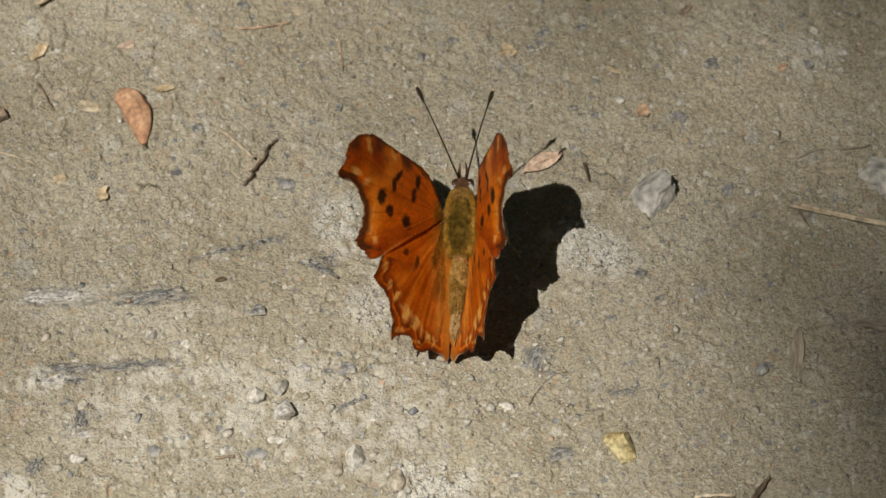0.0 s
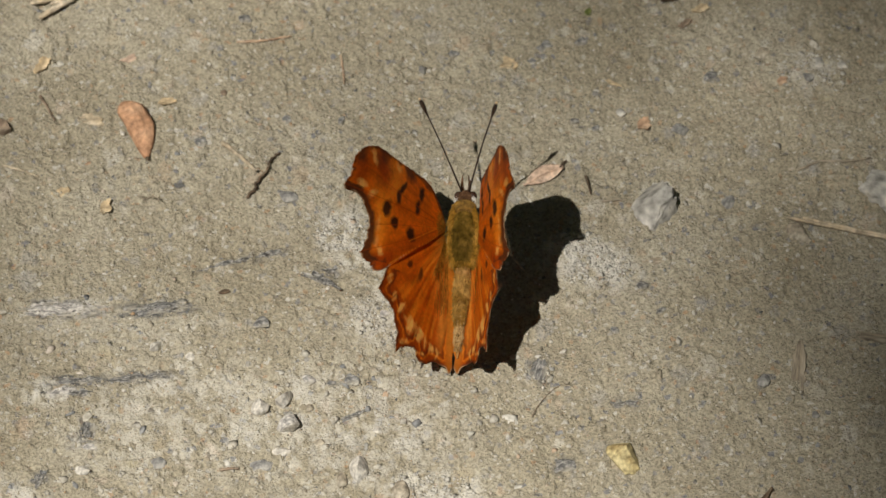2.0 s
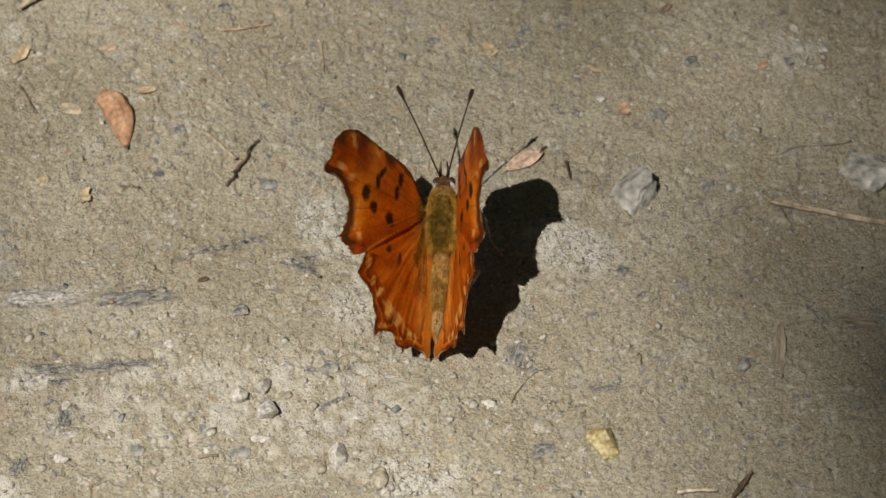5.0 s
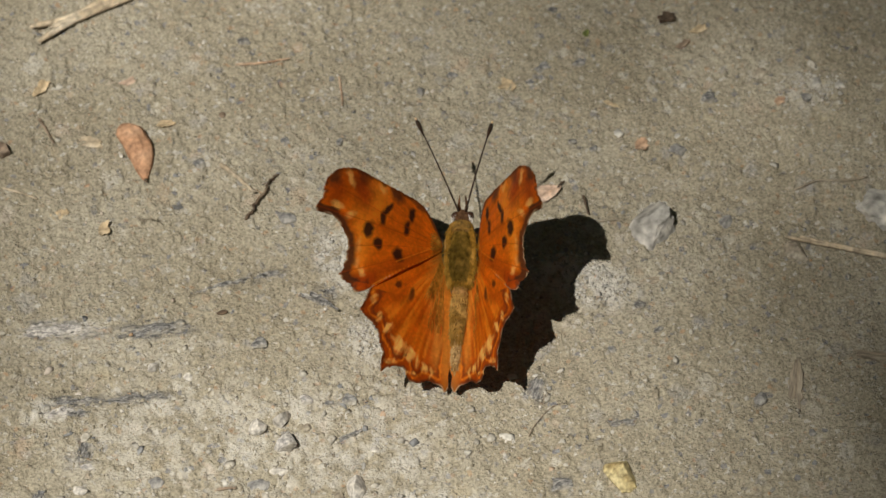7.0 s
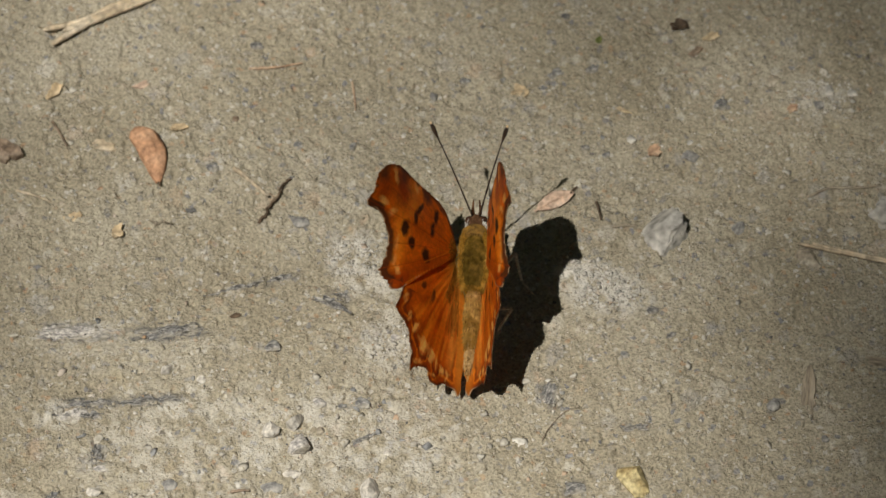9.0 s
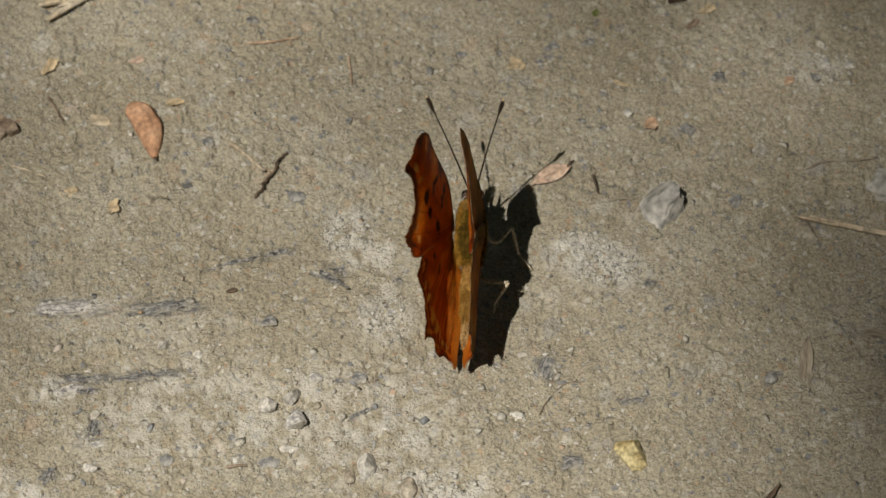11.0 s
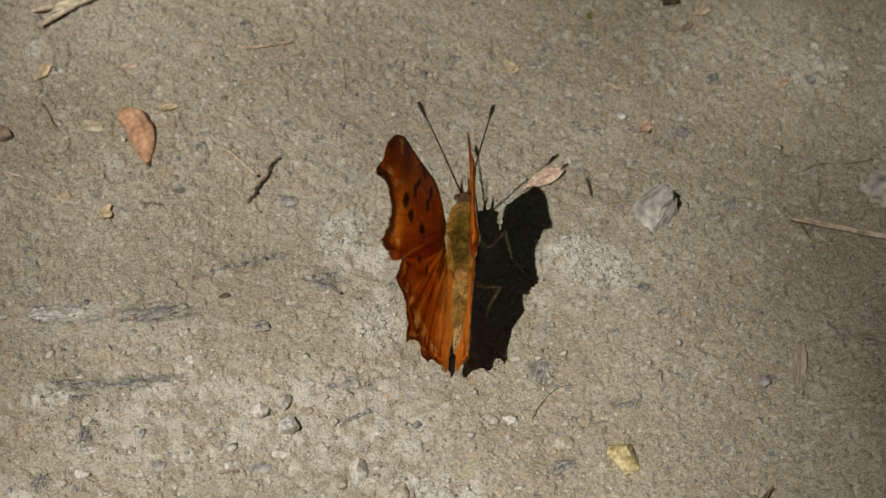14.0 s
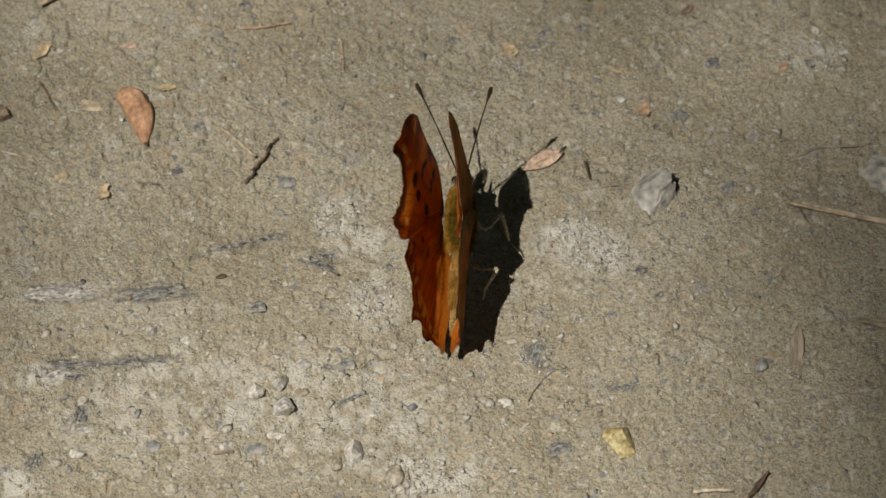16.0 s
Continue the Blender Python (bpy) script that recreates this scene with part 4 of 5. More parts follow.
        femur = part("leg", tube(bmesh.new(), bend([hip, h, k], 9), [0.3, 0.3, 0.3, 0.28, 0.26, 0.25, 0.24, 0.23, 0.22]), "leg", butterfly, "pale thin leg")
        part("shin", tube(bmesh.new(), bend([k, k.lerp(s, 0.5), s], 6), [0.24, 0.23, 0.21, 0.19, 0.17, 0.15]), "leg", femur)
        part("foot", tube(bmesh.new(), bend([s, s.lerp(f, 0.5), f], 7), [0.15, 0.14, 0.13, 0.12, 0.11, 0.1, 0.07]), "leg", femur)


body_parts()


# ---- things lying on the dirt ----
def lump(w, d, h, seed, facets=5, level=3, rough=0.1):
    """A stone about w x d x h mm: a noisy ball with a few broken faces."""
    rng = random.Random(seed)
    bm = bmesh.new()
    bmesh.ops.create_icosphere(bm, subdivisions=level, radius=1)
    cuts = [(Vector((rng.uniform(-1, 1), rng.uniform(-1, 1), rng.uniform(-0.2, 1))).normalized(), rng.uniform(0.42, 0.75)) for _ in range(facets)]
    for v in bm.verts:
        p = v.co.copy()
        p *= 1 + rough * 1.6 * noise.noise(p * 1.3 + Vector((seed * 3.1, 0, 0))) + rough * noise.noise(p * 3.7 + Vector((0, seed * 1.7, 0)))
        for n, k in cuts:
            over = p.dot(n) - k
            if over > 0:
                p -= n * over * 0.9
        p *= 1 + rough * 0.25 * noise.noise(p * 9 + Vector((0, 0, seed)))
        v.co = Vector((p.x * w / 2, p.y * d / 2, p.z * h / 2)) * MM
    return bm


def stone(name, label, x, y, w, d, h, turn, material, seed, sink=0.35, category="stone", facets=5, rough=0.1, tilt=0):
    h = h * (0.75 if category == "slate" else 1.0)
    ob = part(name, lump(w, d, h, seed, facets + 2, 4 if w > 3 else 3 if w > 1.6 else 2, rough), material, smooth=False)
    ob.matrix_world = pose(x * MM, y * MM, (ground_z(x, y) + h * (0.5 - sink)) * MM, tilt, 0, turn)
    return tagged(ob, label, category, {"slate": "slate chips in the dirt", "stone": "stones on the dirt"}.get(category, ""))


def flake(name, label, x, y, length, width, thick, turn, material, seed, category="slate", lift=0.25, curl=0.0, tilt=0.0):
    """A flat broken flake with an uneven outline and stepped top."""
    rng = random.Random(seed)
    bm = bmesh.new()
    n = 26
    rings, thick = [], thick * (0.6 if category == "leaf scrap" else 1.0)
    for inset, z in ((1.0, -0.5), (1.0, 0.3), (0.93, 0.45), (0.5, 0.4)):
        ring = []
        for k in range(n):
            a = k * math.tau / n
            r = 0.95 + 0.55 * noise.noise(Vector((math.cos(a) * 1.5, math.sin(a) * 1.5, seed * 2.3))) + 0.3 * noise.noise(Vector((math.cos(a) * 4, math.sin(a) * 4, seed)))
            px, py = math.cos(a) * r * inset * length / 2, math.sin(a) * r * inset * width / 2
            pz = z * thick * (1 + 0.5 * noise.noise(Vector((px * 0.8, py * 0.8, seed)))) + curl * ((py / width * 2) ** 2 + 0.4 * (px / length * 2) ** 2)
            ring.append(bm.verts.new(Vector((px, py, pz)) * MM))
        rings.append(ring)
    for r, s in zip(rings, rings[1:]):
        for k in range(n):
            bm.faces.new((r[k], r[(k + 1) % n], s[(k + 1) % n], s[k]))
    mid = bm.verts.new(Vector((0, 0, 0.35 * thick)) * MM)
    low = bm.verts.new(Vector((0, 0, -0.5 * thick)) * MM)
    for k in range(n):
        bm.faces.new((rings[-1][k], rings[-1][(k + 1) % n], mid))
        bm.faces.new((rings[0][(k + 1) % n], rings[0][k], low))
    ob = part(name, bm, material, smooth=False)
    ob.matrix_world = pose(x * MM, y * MM, (ground_z(x, y) + lift) * MM, tilt + rng.uniform(-7, 7), rng.uniform(-7, 7), turn)
    return tagged(ob, label, category, {"leaf scrap": "leaf scraps on the dirt", "bark chip": "bark chips on the dirt"}.get(category, ""))


def stick(name, label, points, thick, material, category="twig", rest=0.5, taper=0.6, sides=8, n=16, kink=0.12):
    """A thin stem lying on the dirt along points (x, y, lift) in mm."""
    pts = bend([(x, y, ground_z(x, y) + thick * rest + up) for x, y, up in points], n)
    k = random.Random(int(abs(points[0][0]) * 100))
    pts = [p + Vector((k.uniform(-kink, kink), k.uniform(-kink, kink), k.uniform(-0.05, 0.05))) * thick for p in pts]
    ob = part(name, tube(bmesh.new(), pts, [thick / 2 * (1 - (1 - taper) * i / (n - 1)) * k.uniform(0.88, 1.12) for i in range(n)], sides), material)
    return tagged(ob, label, category)


def seed_husk(x, y, turn):
    """A peach-brown husk: blunt and broad at one end, bent, drawn out to a dark point at the other."""
    thing = tagged(new("seed_husk"), "peach-brown dry seed husk with a dark point on dirt", "seed husk")
    thing.empty_display_size = 0.002
    thing.matrix_world = pose(x * MM, y * MM, (ground_z(x, y) + 0.9) * MM, 4, 0, turn)
    bm = bmesh.new()
    rings = []
    for i in range(29):
        t = i / 28
        r = min(1.0, (t / 0.16 + 0.06) ** 0.5) * (1.0 - 0.8 * max(0.0, (t - 0.3) / 0.7) ** 2.4)
        rings.append([])
        for k in range(32):
            a = k * math.tau / 32
            q = r * (1 + 0.035 * math.cos(a * 7 + t * 2) + 0.07 * noise.noise(Vector((math.cos(a) * 2, math.sin(a) * 2, t * 5))) + 0.03 * noise.noise(Vector((math.cos(a) * 6, math.sin(a) * 6, t * 18))))
            rings[-1].append(bm.verts.new(Vector((1.72 * q * math.cos(a) + 0.75 * math.sin(t * math.pi) - 0.3, 4.0 - 8.3 * t, 0.95 * q * math.sin(a) - 0.25 * t)) * MM))
    for r, s in zip(rings, rings[1:]):
        for k in range(32):
            bm.faces.new((r[k], s[k], s[(k + 1) % 32], r[(k + 1) % 32]))
    bm.faces.new(rings[0])
    bm.faces.new(rings[-1][::-1])
    part("shell", bm, "husk", thing)
    part("tip", tube(bmesh.new(), bend([(-0.3, -4.1, -0.25), (-0.25, -4.45, -0.3), (-0.15, -4.75, -0.45)], 5), [0.22, 0.24, 0.2, 0.15, 0.08]), "twig", thing, "dark pointed tip")


def curled_leaf(name, label, x, y, length, width, turn, material, seed, curl=0.5, category="dry leaf", lift=0.3):
    """A small dry leaf: a pointed blade with a mid rib, cupped upwards, with thickness."""
    thing = tagged(new(name), label, category)
    thing.empty_display_size = 0.001
    thing.matrix_world = pose(x * MM, y * MM, (ground_z(x, y) + lift) * MM, 0, 0, turn)
    bm = bmesh.new()
    nu, nv = 17, 9
    sheets = []
    for off in (0.05, -0.05):
        sheets.append([])
        for i in range(nu):
            t = i / (nu - 1)
            w = width / 2 * max(0.03, math.sin(math.pi * t) ** 0.75) * (1 + 0.12 * noise.noise(Vector((t * 6, seed, 0))))
            row = []
            for j in range(nv):
                s = j / (nv - 1) * 2 - 1
                z = curl * width * (s * s * 0.35 + 0.25 * (2 * t - 1) ** 2) + 0.06 * width * noise.noise(Vector((t * 4, s * 2, seed))) + off
                row.append(bm.verts.new(Vector(((t - 0.5) * length, s * w + 0.05 * length * math.sin(t * 3), z)) * MM))
            sheets[-1].append(row)
    top, low = sheets
    for i in range(nu - 1):
        for j in range(nv - 1):
            bm.faces.new((top[i][j], top[i + 1][j], top[i + 1][j + 1], top[i][j + 1]))
            bm.faces.new((low[i][j + 1], low[i + 1][j + 1], low[i + 1][j], low[i][j]))
        for j, flip in ((0, 1), (nv - 1, -1)):
            bm.faces.new((top[i][j], low[i][j], low[i + 1][j], top[i + 1][j])[::flip])
    for i, flip in ((0, -1), (nu - 1, 1)):
        for j in range(nv - 1):
            bm.faces.new((top[i][j], low[i][j], low[i][j + 1], top[i][j + 1])[::flip])
    part("blade", bm, material, thing)
    part("rib", tube(bmesh.new(), bend([(-0.56 * length, 0, 0.12), (0, 0.05 * length, 0.1), (0.48 * length, 0, 0.1 + curl * width * 0.2)], 9), [0.12 * width ** 0.5 * (1 - 0.08 * k) for k in range(9)]), material, thing)
    return thing


def straw(name, label, points, width, material="straw", strands=2, category="straw"):
    """A flattened dry stalk split into strands at its end."""
    thing = tagged(new(name), label, category)
    thing.empty_display_size = 0.001
    for k in range(strands):
        o = (k - (strands - 1) / 2) * width * 0.55
        (x0, y0, _), (x1, y1, _) = points[0], points[-1]
        side = Vector((y0 - y1, x1 - x0, 0)).normalized()
        line = []
        for i, (x, y, up) in enumerate(points):
            f = 1 + (1.3 if i == 0 else 0.0)
            x, y = x + side.x * o * f, y + side.y * o * f
            line.append((x, y, ground_z(x, y) + up + width * 0.35))
        pts = bend(line, 18)[(k * 2 if k % 2 else 0):]
        rng = random.Random(k + int(width * 100))
        part("strand", tube(bmesh.new(), pts, [width * (0.4 if i else 0.22) * rng.uniform(0.88, 1.1) for i in range(len(pts))], 8), material, thing)
    return thing


# the husk, leaves and straws
seed_husk(-38.35, 14.4, 21)
curled_leaf("dry_leaf", "curled pinkish dry leaf lying on dirt", 12.4, 7.85, 5.4, 2.3, 29, "pink_leaf", 3, 0.16)
# a small dark curved strip at the leaf's upper right end
stick("leaf_stalk", "tiny dark curved strip beside a dry leaf", [(14.3, 9.0, 0.35), (14.6, 9.7, 0.3), (15.1, 10.2, 0.1)], 0.38, "twig")
straw("straw", "bleached split straw lying on dirt", [(42.37, 1.73, 0.5), (47.77, 0.44, 0.3), (55.38, -1.18, 0.3), (62.28, -2.79, 0.3)], 0.55, strands=2)
straw("straw", "broad split bleached straw on dirt", [(-51.6, 32.05, 0.5), (-47.44, 34.15, 0.3), (-43.92, 36.16, 0.3), (-39.68, 38.51, 0.3), (-32.59, 42.19, 0.4)], 0.95, strands=3)
stick("twig", "thin pale stick lying on dirt", [(-27.79, 12.21, 0.4), (-25.65, 10.30, 0.5), (-23.37, 7.97, 0.6)], 0.6, "straw")
stick("twig", "crooked dark twig with a fork", [(-20.48, 11.16, 0.1), (-21.38, 10.40, 0.3), (-21.93, 9.40, 0.2), (-22.12, 8.40, 0.4), (-22.80, 7.39, 0.5), (-23.42, 6.39, 0.5), (-23.75, 5.48, 0.2), (-24.43, 4.56, 0.1)], 0.3, "twig", taper=1.35, n=24, kink=0.55)
stick("twig", "reddish thin twig on dirt", [(-26.18, 27.78, 0.2), (-22.65, 27.88, 0.2), (-19.33, 28.41, 0.2)], 0.34, "rust_leaf")
stick("twig", "short dark twig on dirt", [(17.47, 7.76, 0.2), (17.74, 6.51, 0.5), (18.08, 5.01, 0.2)], 0.42, "twig")
stick("twig", "tiny tan stem on dirt", [(19.39, 3.94, 0.1), (20.79, 4.03, 0.2), (22.39, 4.12, 0.1)], 0.24, "wood")
stick("stalk", "thin curved tan stalk on dirt", [(43.78, 8.55, 0.0), (46.61, 9.90, 0.1), (50.12, 10.08, 0.2), (52.93, 10.60, 0.3)], 0.34, "wood", "stalk")
stick("twig", "thin grey twig pressed in dirt", [(-50.60, 19.34, 0.1), (-49.70, 17.65, 0.2), (-48.65, 15.64, 0.0)], 0.42, "bark")
stick("twig", "small grey slate splinter on dirt", [(-16.33, -6.78, 0.2), (-14.65, -7.84, 0.3), (-12.91, -9.22, 0.2)], 0.55, "slate")
stick("twig", "tiny brown stick on dirt", [(-27.42, -34.85, 0.1), (-26.05, -34.85, 0.1), (-25.10, -34.76, 0.1)], 0.4, "bark")
stick("twig", "pale stick lying on dirt", [(30.44, -39.79, 0.2), (32.82, -39.62, 0.2), (35.20, -39.77, 0.2)], 0.55, "straw")
stick("twig", "thin tan stem on dirt", [(-13.07, 25.71, 0.1), (-12.77, 23.59, 0.1), (-12.60, 21.47, 0.1)], 0.28, "rust_leaf")
stick("root", "fine dark root thread in dirt", [(10.43, -26.96, 0.1), (11.47, -24.95, 0.1), (13.19, -22.94, 0.1), (14.91, -22.21, 0.1)], 0.12, "bark", "root")
stick("twig", "fine straw piece on dirt", [(-54.88, 9.07, 0.1), (-52.75, 8.25, 0.1), (-50.49, 7.59, 0.1)], 0.35, "straw")
flake("bark_chip", "long brown wood chip sunk in dirt", 43.24, -20.79, 8.2, 1.9, 0.7, 84, "wood", 31, "bark chip", -0.12)
flake("bark_chip", "dark brown bark chip on dirt", 38.27, -38.81, 4.4, 0.7, 0.8, 56, "twig", 32, "bark chip", 0.5)
flake("bark_chip", "dull brown wood chip in dirt", 52.88, -15.49, 4.6, 1.4, 0.8, -10, "wood", 33, "bark chip", 0.1)
flake("bark_chip", "flaky brown bark piece on dirt", -57.20, 15.09, 6.0, 3.4, 1.4, -25, "bark", 34, "bark chip", 0.5)
stick("leaf_scrap", "thin wavy brown leaf scrap on dirt", [(-37.9, 4.6, 0.3), (-37.1, 4.3, 0.1), (-36.4, 4.55, 0.3), (-35.7, 4.2, 0.1), (-35.0, 4.4, 0.3)], 0.2, "wood", "leaf scrap", n=24, kink=1.0)
flake("bark_chip", "curled dark brown scrap on dirt", 28.40, 35.07, 2.4, 1.4, 1.1, 20, "twig", 36, "leaf scrap", 0.4, 0.5)
flake("bark_chip", "small brown scrap on dirt", 30.26, 31.13, 2.8, 0.8, 0.6, 40, "bark", 37, "leaf scrap", 0.2)
flake("leaf_scrap", "tan leaf scrap on dirt", -50.47, 24.00, 2.5, 1.4, 0.4, 48, "tan_leaf", 41, "leaf scrap", 0.4, 0.3, 10)
flake("leaf_scrap", "brownish-yellow leaf scrap on dirt", 8.13, 24.88, 2.5, 1.8, 0.5, -20, "tan_leaf", 42, "leaf scrap", 0.4, 0.4)
flake("leaf_scrap", "peach leaf scrap on dirt", -34.67, 18.57, 2.4, 1.1, 0.4, 12, "tan_leaf", 43, "leaf scrap", 0.3, 0.3)
flake("leaf_scrap", "pale flat scrap on dirt", -44.09, 16.00, 3.6, 1.7, 0.5, -12, "straw", 44, "leaf scrap", 0.1)
flake("leaf_scrap", "cream leaf scrap on dirt", -42.11, 2.81, 1.3, 2.1, 0.4, -12, "tan_leaf", 45, "leaf scrap", 0.3, 0.3)
flake("leaf_scrap", "dull yellow scrap pressed in dirt", -47.41, 5.11, 2.4, 1.9, 0.4, 8, "tan_leaf", 46, "leaf scrap", 0.05)
flake("leaf_scrap", "rust leaf scrap on dirt", 24.90, 15.74, 1.8, 1.9, 0.4, 20, "rust_leaf", 47, "leaf scrap", 0.25, 0.3)
flake("leaf_scrap", "flat dull tan scrap pressed in dirt", 1.94, 12.19, 3.4, 1.1, 0.3, -8, "tan_stone", 48, "leaf scrap", 0.02)
flake("leaf_scrap", "faint pinkish scrap in dirt", 26.12, -4.44, 3.2, 0.9, 0.35, 6, "wood", 49, "leaf scrap", 0.0)
flake("leaf_scrap", "small rust scrap on dirt", 42.33, 22.33, 1.2, 1.3, 0.4, 0, "rust_leaf", 50, "leaf scrap", 0.1)
flake("leaf_scrap", "tan scrap on dirt", 32.28, 33.20, 2.2, 1.3, 0.4, 30, "tan_leaf", 51, "leaf scrap", 0.2)
flake("leaf_scrap", "pinkish scrap on dirt", -39.56, 25.33, 2.4, 1.0, 0.35, 20, "pink_leaf", 52, "leaf scrap", 0.1)
flake("leaf_scrap", "green scrap on dirt", -61.36, 22.67, 2.2, 1.2, 0.4, 30, "moss", 53, "leaf scrap", 0.2)
flake("leaf_scrap", "small green scrap on dirt", 18.08, 32.79, 1.1, 0.8, 0.4, 70, "moss", 54, "leaf scrap", 0.15)
flake("leaf_scrap", "pale peach scrap on dirt", -44.40, 9.79, 1.8, 0.9, 0.35, 15, "rust_leaf", 55, "leaf scrap", 0.0)
flake("leaf_scrap", "pale peach scrap on dirt", 21.17, 22.06, 1.9, 0.5, 0.35, -25, "tan_leaf", 56, "leaf scrap", 0.05)
stone("seed", "small dark red-brown seed on dirt", -27.23, -9.45, 1.5, 0.7, 0.6, 8, "twig", 61, 0.2, "seed", 0, 0.05)
stone("seed", "round brown seed on dirt", -27.66, 19.96, 0.9, 0.8, 0.8, 0, "bark", 62, 0.2, "seed", 0, 0.05)

# stones, the largest first
stone("stone", "angular white and grey stone on dirt", 25.8, 3.4, 6.0, 6.6, 6.6, 10, "white_stone", 1, 0.4, facets=4, rough=0.2)
stone("stone", "pale grey stone on dirt", 55.4, 6.6, 6.6, 6.2, 4.4, 30, "white_stone", 2, 0.4, facets=3, rough=0.2)
stone("stone", "yellow pitted stone on dirt", 21.47, -32.88, 5.2, 3.5, 3.0, -64, "yellow_stone", 3, 0.3, rough=0.13)
stone("stone", "oval pale stone on dirt", -10.58, -35.01, 2.4, 3.8, 3.2, -16, "pale_stone", 4, 0.3)
stone("stone", "small tan stone beside an oval stone", -12.54, -36.36, 1.6, 2.4, 1.6, -20, "tan_stone", 5, 0.3)
stone("stone", "small pale stone on dirt", -22.59, -25.91, 2.5, 2.3, 3.0, 5, "pale_stone", 6, 0.25)
stone("stone", "grey stone beside a slate chip", -19.80, -25.10, 3.2, 2.1, 3.0, 45, "pale_stone", 7, 0.3)
stone("slate_chip", "dark slate chip with pale top", -19.13, -28.30, 3.9, 2.3, 4.2, 20, "pale_slate", 8, 0.25, "slate", 7)
stone("slate_chip", "flat dark grey slate in dirt", 14.37, -33.78, 3.0, 2.9, 1.0, 15, "slate", 9, 0.4, "slate", 6)
stone("stone", "half-buried tan stone under straw", 43.92, -0.49, 3.6, 2.7, 1.8, -30, "tan_stone", 10, 0.42)
stone("stone", "half-buried pale stone in dirt", -5.59, -37.44, 2.8, 4.2, 1.6, -20, "tan_stone", 11, 0.4)
stone("stone", "small grey pebble in dirt", 38.69, -21.61, 1.9, 2.0, 1.4, 0, "grey_stone", 12, 0.3)
stone("stone", "small grey stone on dirt", 29.38, 14.76, 2.3, 2.1, 1.3, 20, "grey_stone", 13, 0.35)
stone("stone", "flat light grey stone in dirt", -19.69, 5.00, 2.9, 2.0, 0.9, -5, "grey_stone", 14, 0.45)
stone("stone", "long pale stone on dirt", -19.62, -31.96, 2.9, 1.3, 1.0, 4, "pale_stone", 15, 0.4)
stone("stone", "pale stone in dirt", -35.08, -33.70, 2.4, 1.9, 1.0, 0, "grey_stone", 16, 0.42)
stone("stone", "small tan pebble on dirt", -43.98, -34.85, 2.0, 1.3, 1.3, 0, "pale_stone", 17, 0.3)
stone("stone", "brown stone in dirt", 39.81, 26.74, 2.1, 1.6, 1.2, 10, "tan_stone", 18, 0.35)
stone("stone", "flat grey-green stone in dirt", -22.66, -33.88, 3.4, 2.4, 0.9, 12, "grey_stone", 19, 0.45)
stone("stone", "small stone on dirt", -16.63, -25.89, 1.2, 1.1, 0.9, 0, "tan_stone", 20, 0.3)
stone("slate_chip", "small dark square slate chip in dirt", -22.5, -14.0, 2.3, 2.1, 1.0, 6, "slate", 21, 0.3, "slate", 8)
stone("slate_chip", "dark slate chip in dirt", -19.65, 16.20, 1.5, 1.5, 0.9, 0, "blue_slate", 22, 0.35, "slate")
stone("slate_chip", "dark slate chip in dirt", -30.47, 12.79, 1.9, 1.8, 0.9, 30, "blue_slate", 23, 0.4, "slate")
stone("slate_chip", "blue-grey chip in dirt", -12.90, 16.15, 1.3, 1.3, 0.8, 30, "blue_slate", 24, 0.4, "slate")
stone("slate_chip", "dark slate pebble in dirt", -25.19, 31.29, 2.0, 1.4, 1.1, 0, "slate", 25, 0.35, "slate")
stone("slate_chip", "blue-grey chip in dirt", 12.55, 27.7, 2.3, 1.9, 1.1, 0, "blue_slate", 26, 0.32, "slate")
stone("slate_chip", "blue-grey chip in dirt", 17.1, 28.3, 1.7, 1.4, 0.9, 0, "blue_slate", 27, 0.32, "slate")
stone("slate_chip", "dark slate chip in dirt", 16.05, 16.29, 1.5, 1.0, 0.8, -10, "slate", 28, 0.35, "slate")
stone("slate_chip", "dark slate chip in dirt", 18.79, 15.21, 1.6, 1.0, 0.7, 10, "blue_slate", 29, 0.35, "slate")
stone("slate_chip", "dark slate chip in dirt", 24.28, -8.22, 1.5, 1.4, 0.8, 10, "slate", 30, 0.35, "slate")
stone("slate_chip", "thin dark slate chip in dirt", 26.45, -11.88, 1.5, 0.8, 0.7, 30, "slate", 31, 0.3, "slate")
stone("slate_chip", "blue-grey chip in dirt", 31.35, -25.02, 1.4, 1.2, 0.6, 20, "blue_slate", 32, 0.4, "slate")
stone("slate_chip", "blue-grey chip in dirt", 20.82, -14.43, 1.2, 1.4, 0.6, 20, "blue_slate", 33, 0.4, "slate")
stone("slate_chip", "pale chip standing in dirt", -35.48, -17.29, 1.7, 1.1, 1.9, 40, "pale_stone", 34, 0.2, "slate")
stone("slate_chip", "dark slate chip in dirt", -14.0, -22.4, 1.6, 1.2, 0.8, 20, "blue_slate", 35, 0.3, "slate")
stone("slate_chip", "blue-grey chip in dirt", -11.5, -21.9, 2.0, 1.6, 0.8, 0, "blue_slate", 36, 0.3, "slate")
stone("slate_chip", "pale grey chip in dirt", -16.7, -22.0, 1.8, 1.6, 0.9, 0, "pale_slate", 37, 0.3, "slate")
stone("stone", "small white pebble on dirt", -40.18, 14.00, 0.7, 0.7, 0.6, 0, "pale_stone", 38, 0.2)
stone("stone", "grey stone in dirt", -2.82, 23.81, 1.6, 1.6, 0.9, 0, "grey_stone", 39, 0.4)
stone("stone", "grey stone in dirt", 35.30, 4.10, 2.2, 2.2, 0.9, 0, "grey_stone", 40, 0.42)
stone("stone", "grey stone in dirt", 33.5, 22.8, 2.2, 1.9, 1.0, 0, "blue_slate", 41, 0.34)
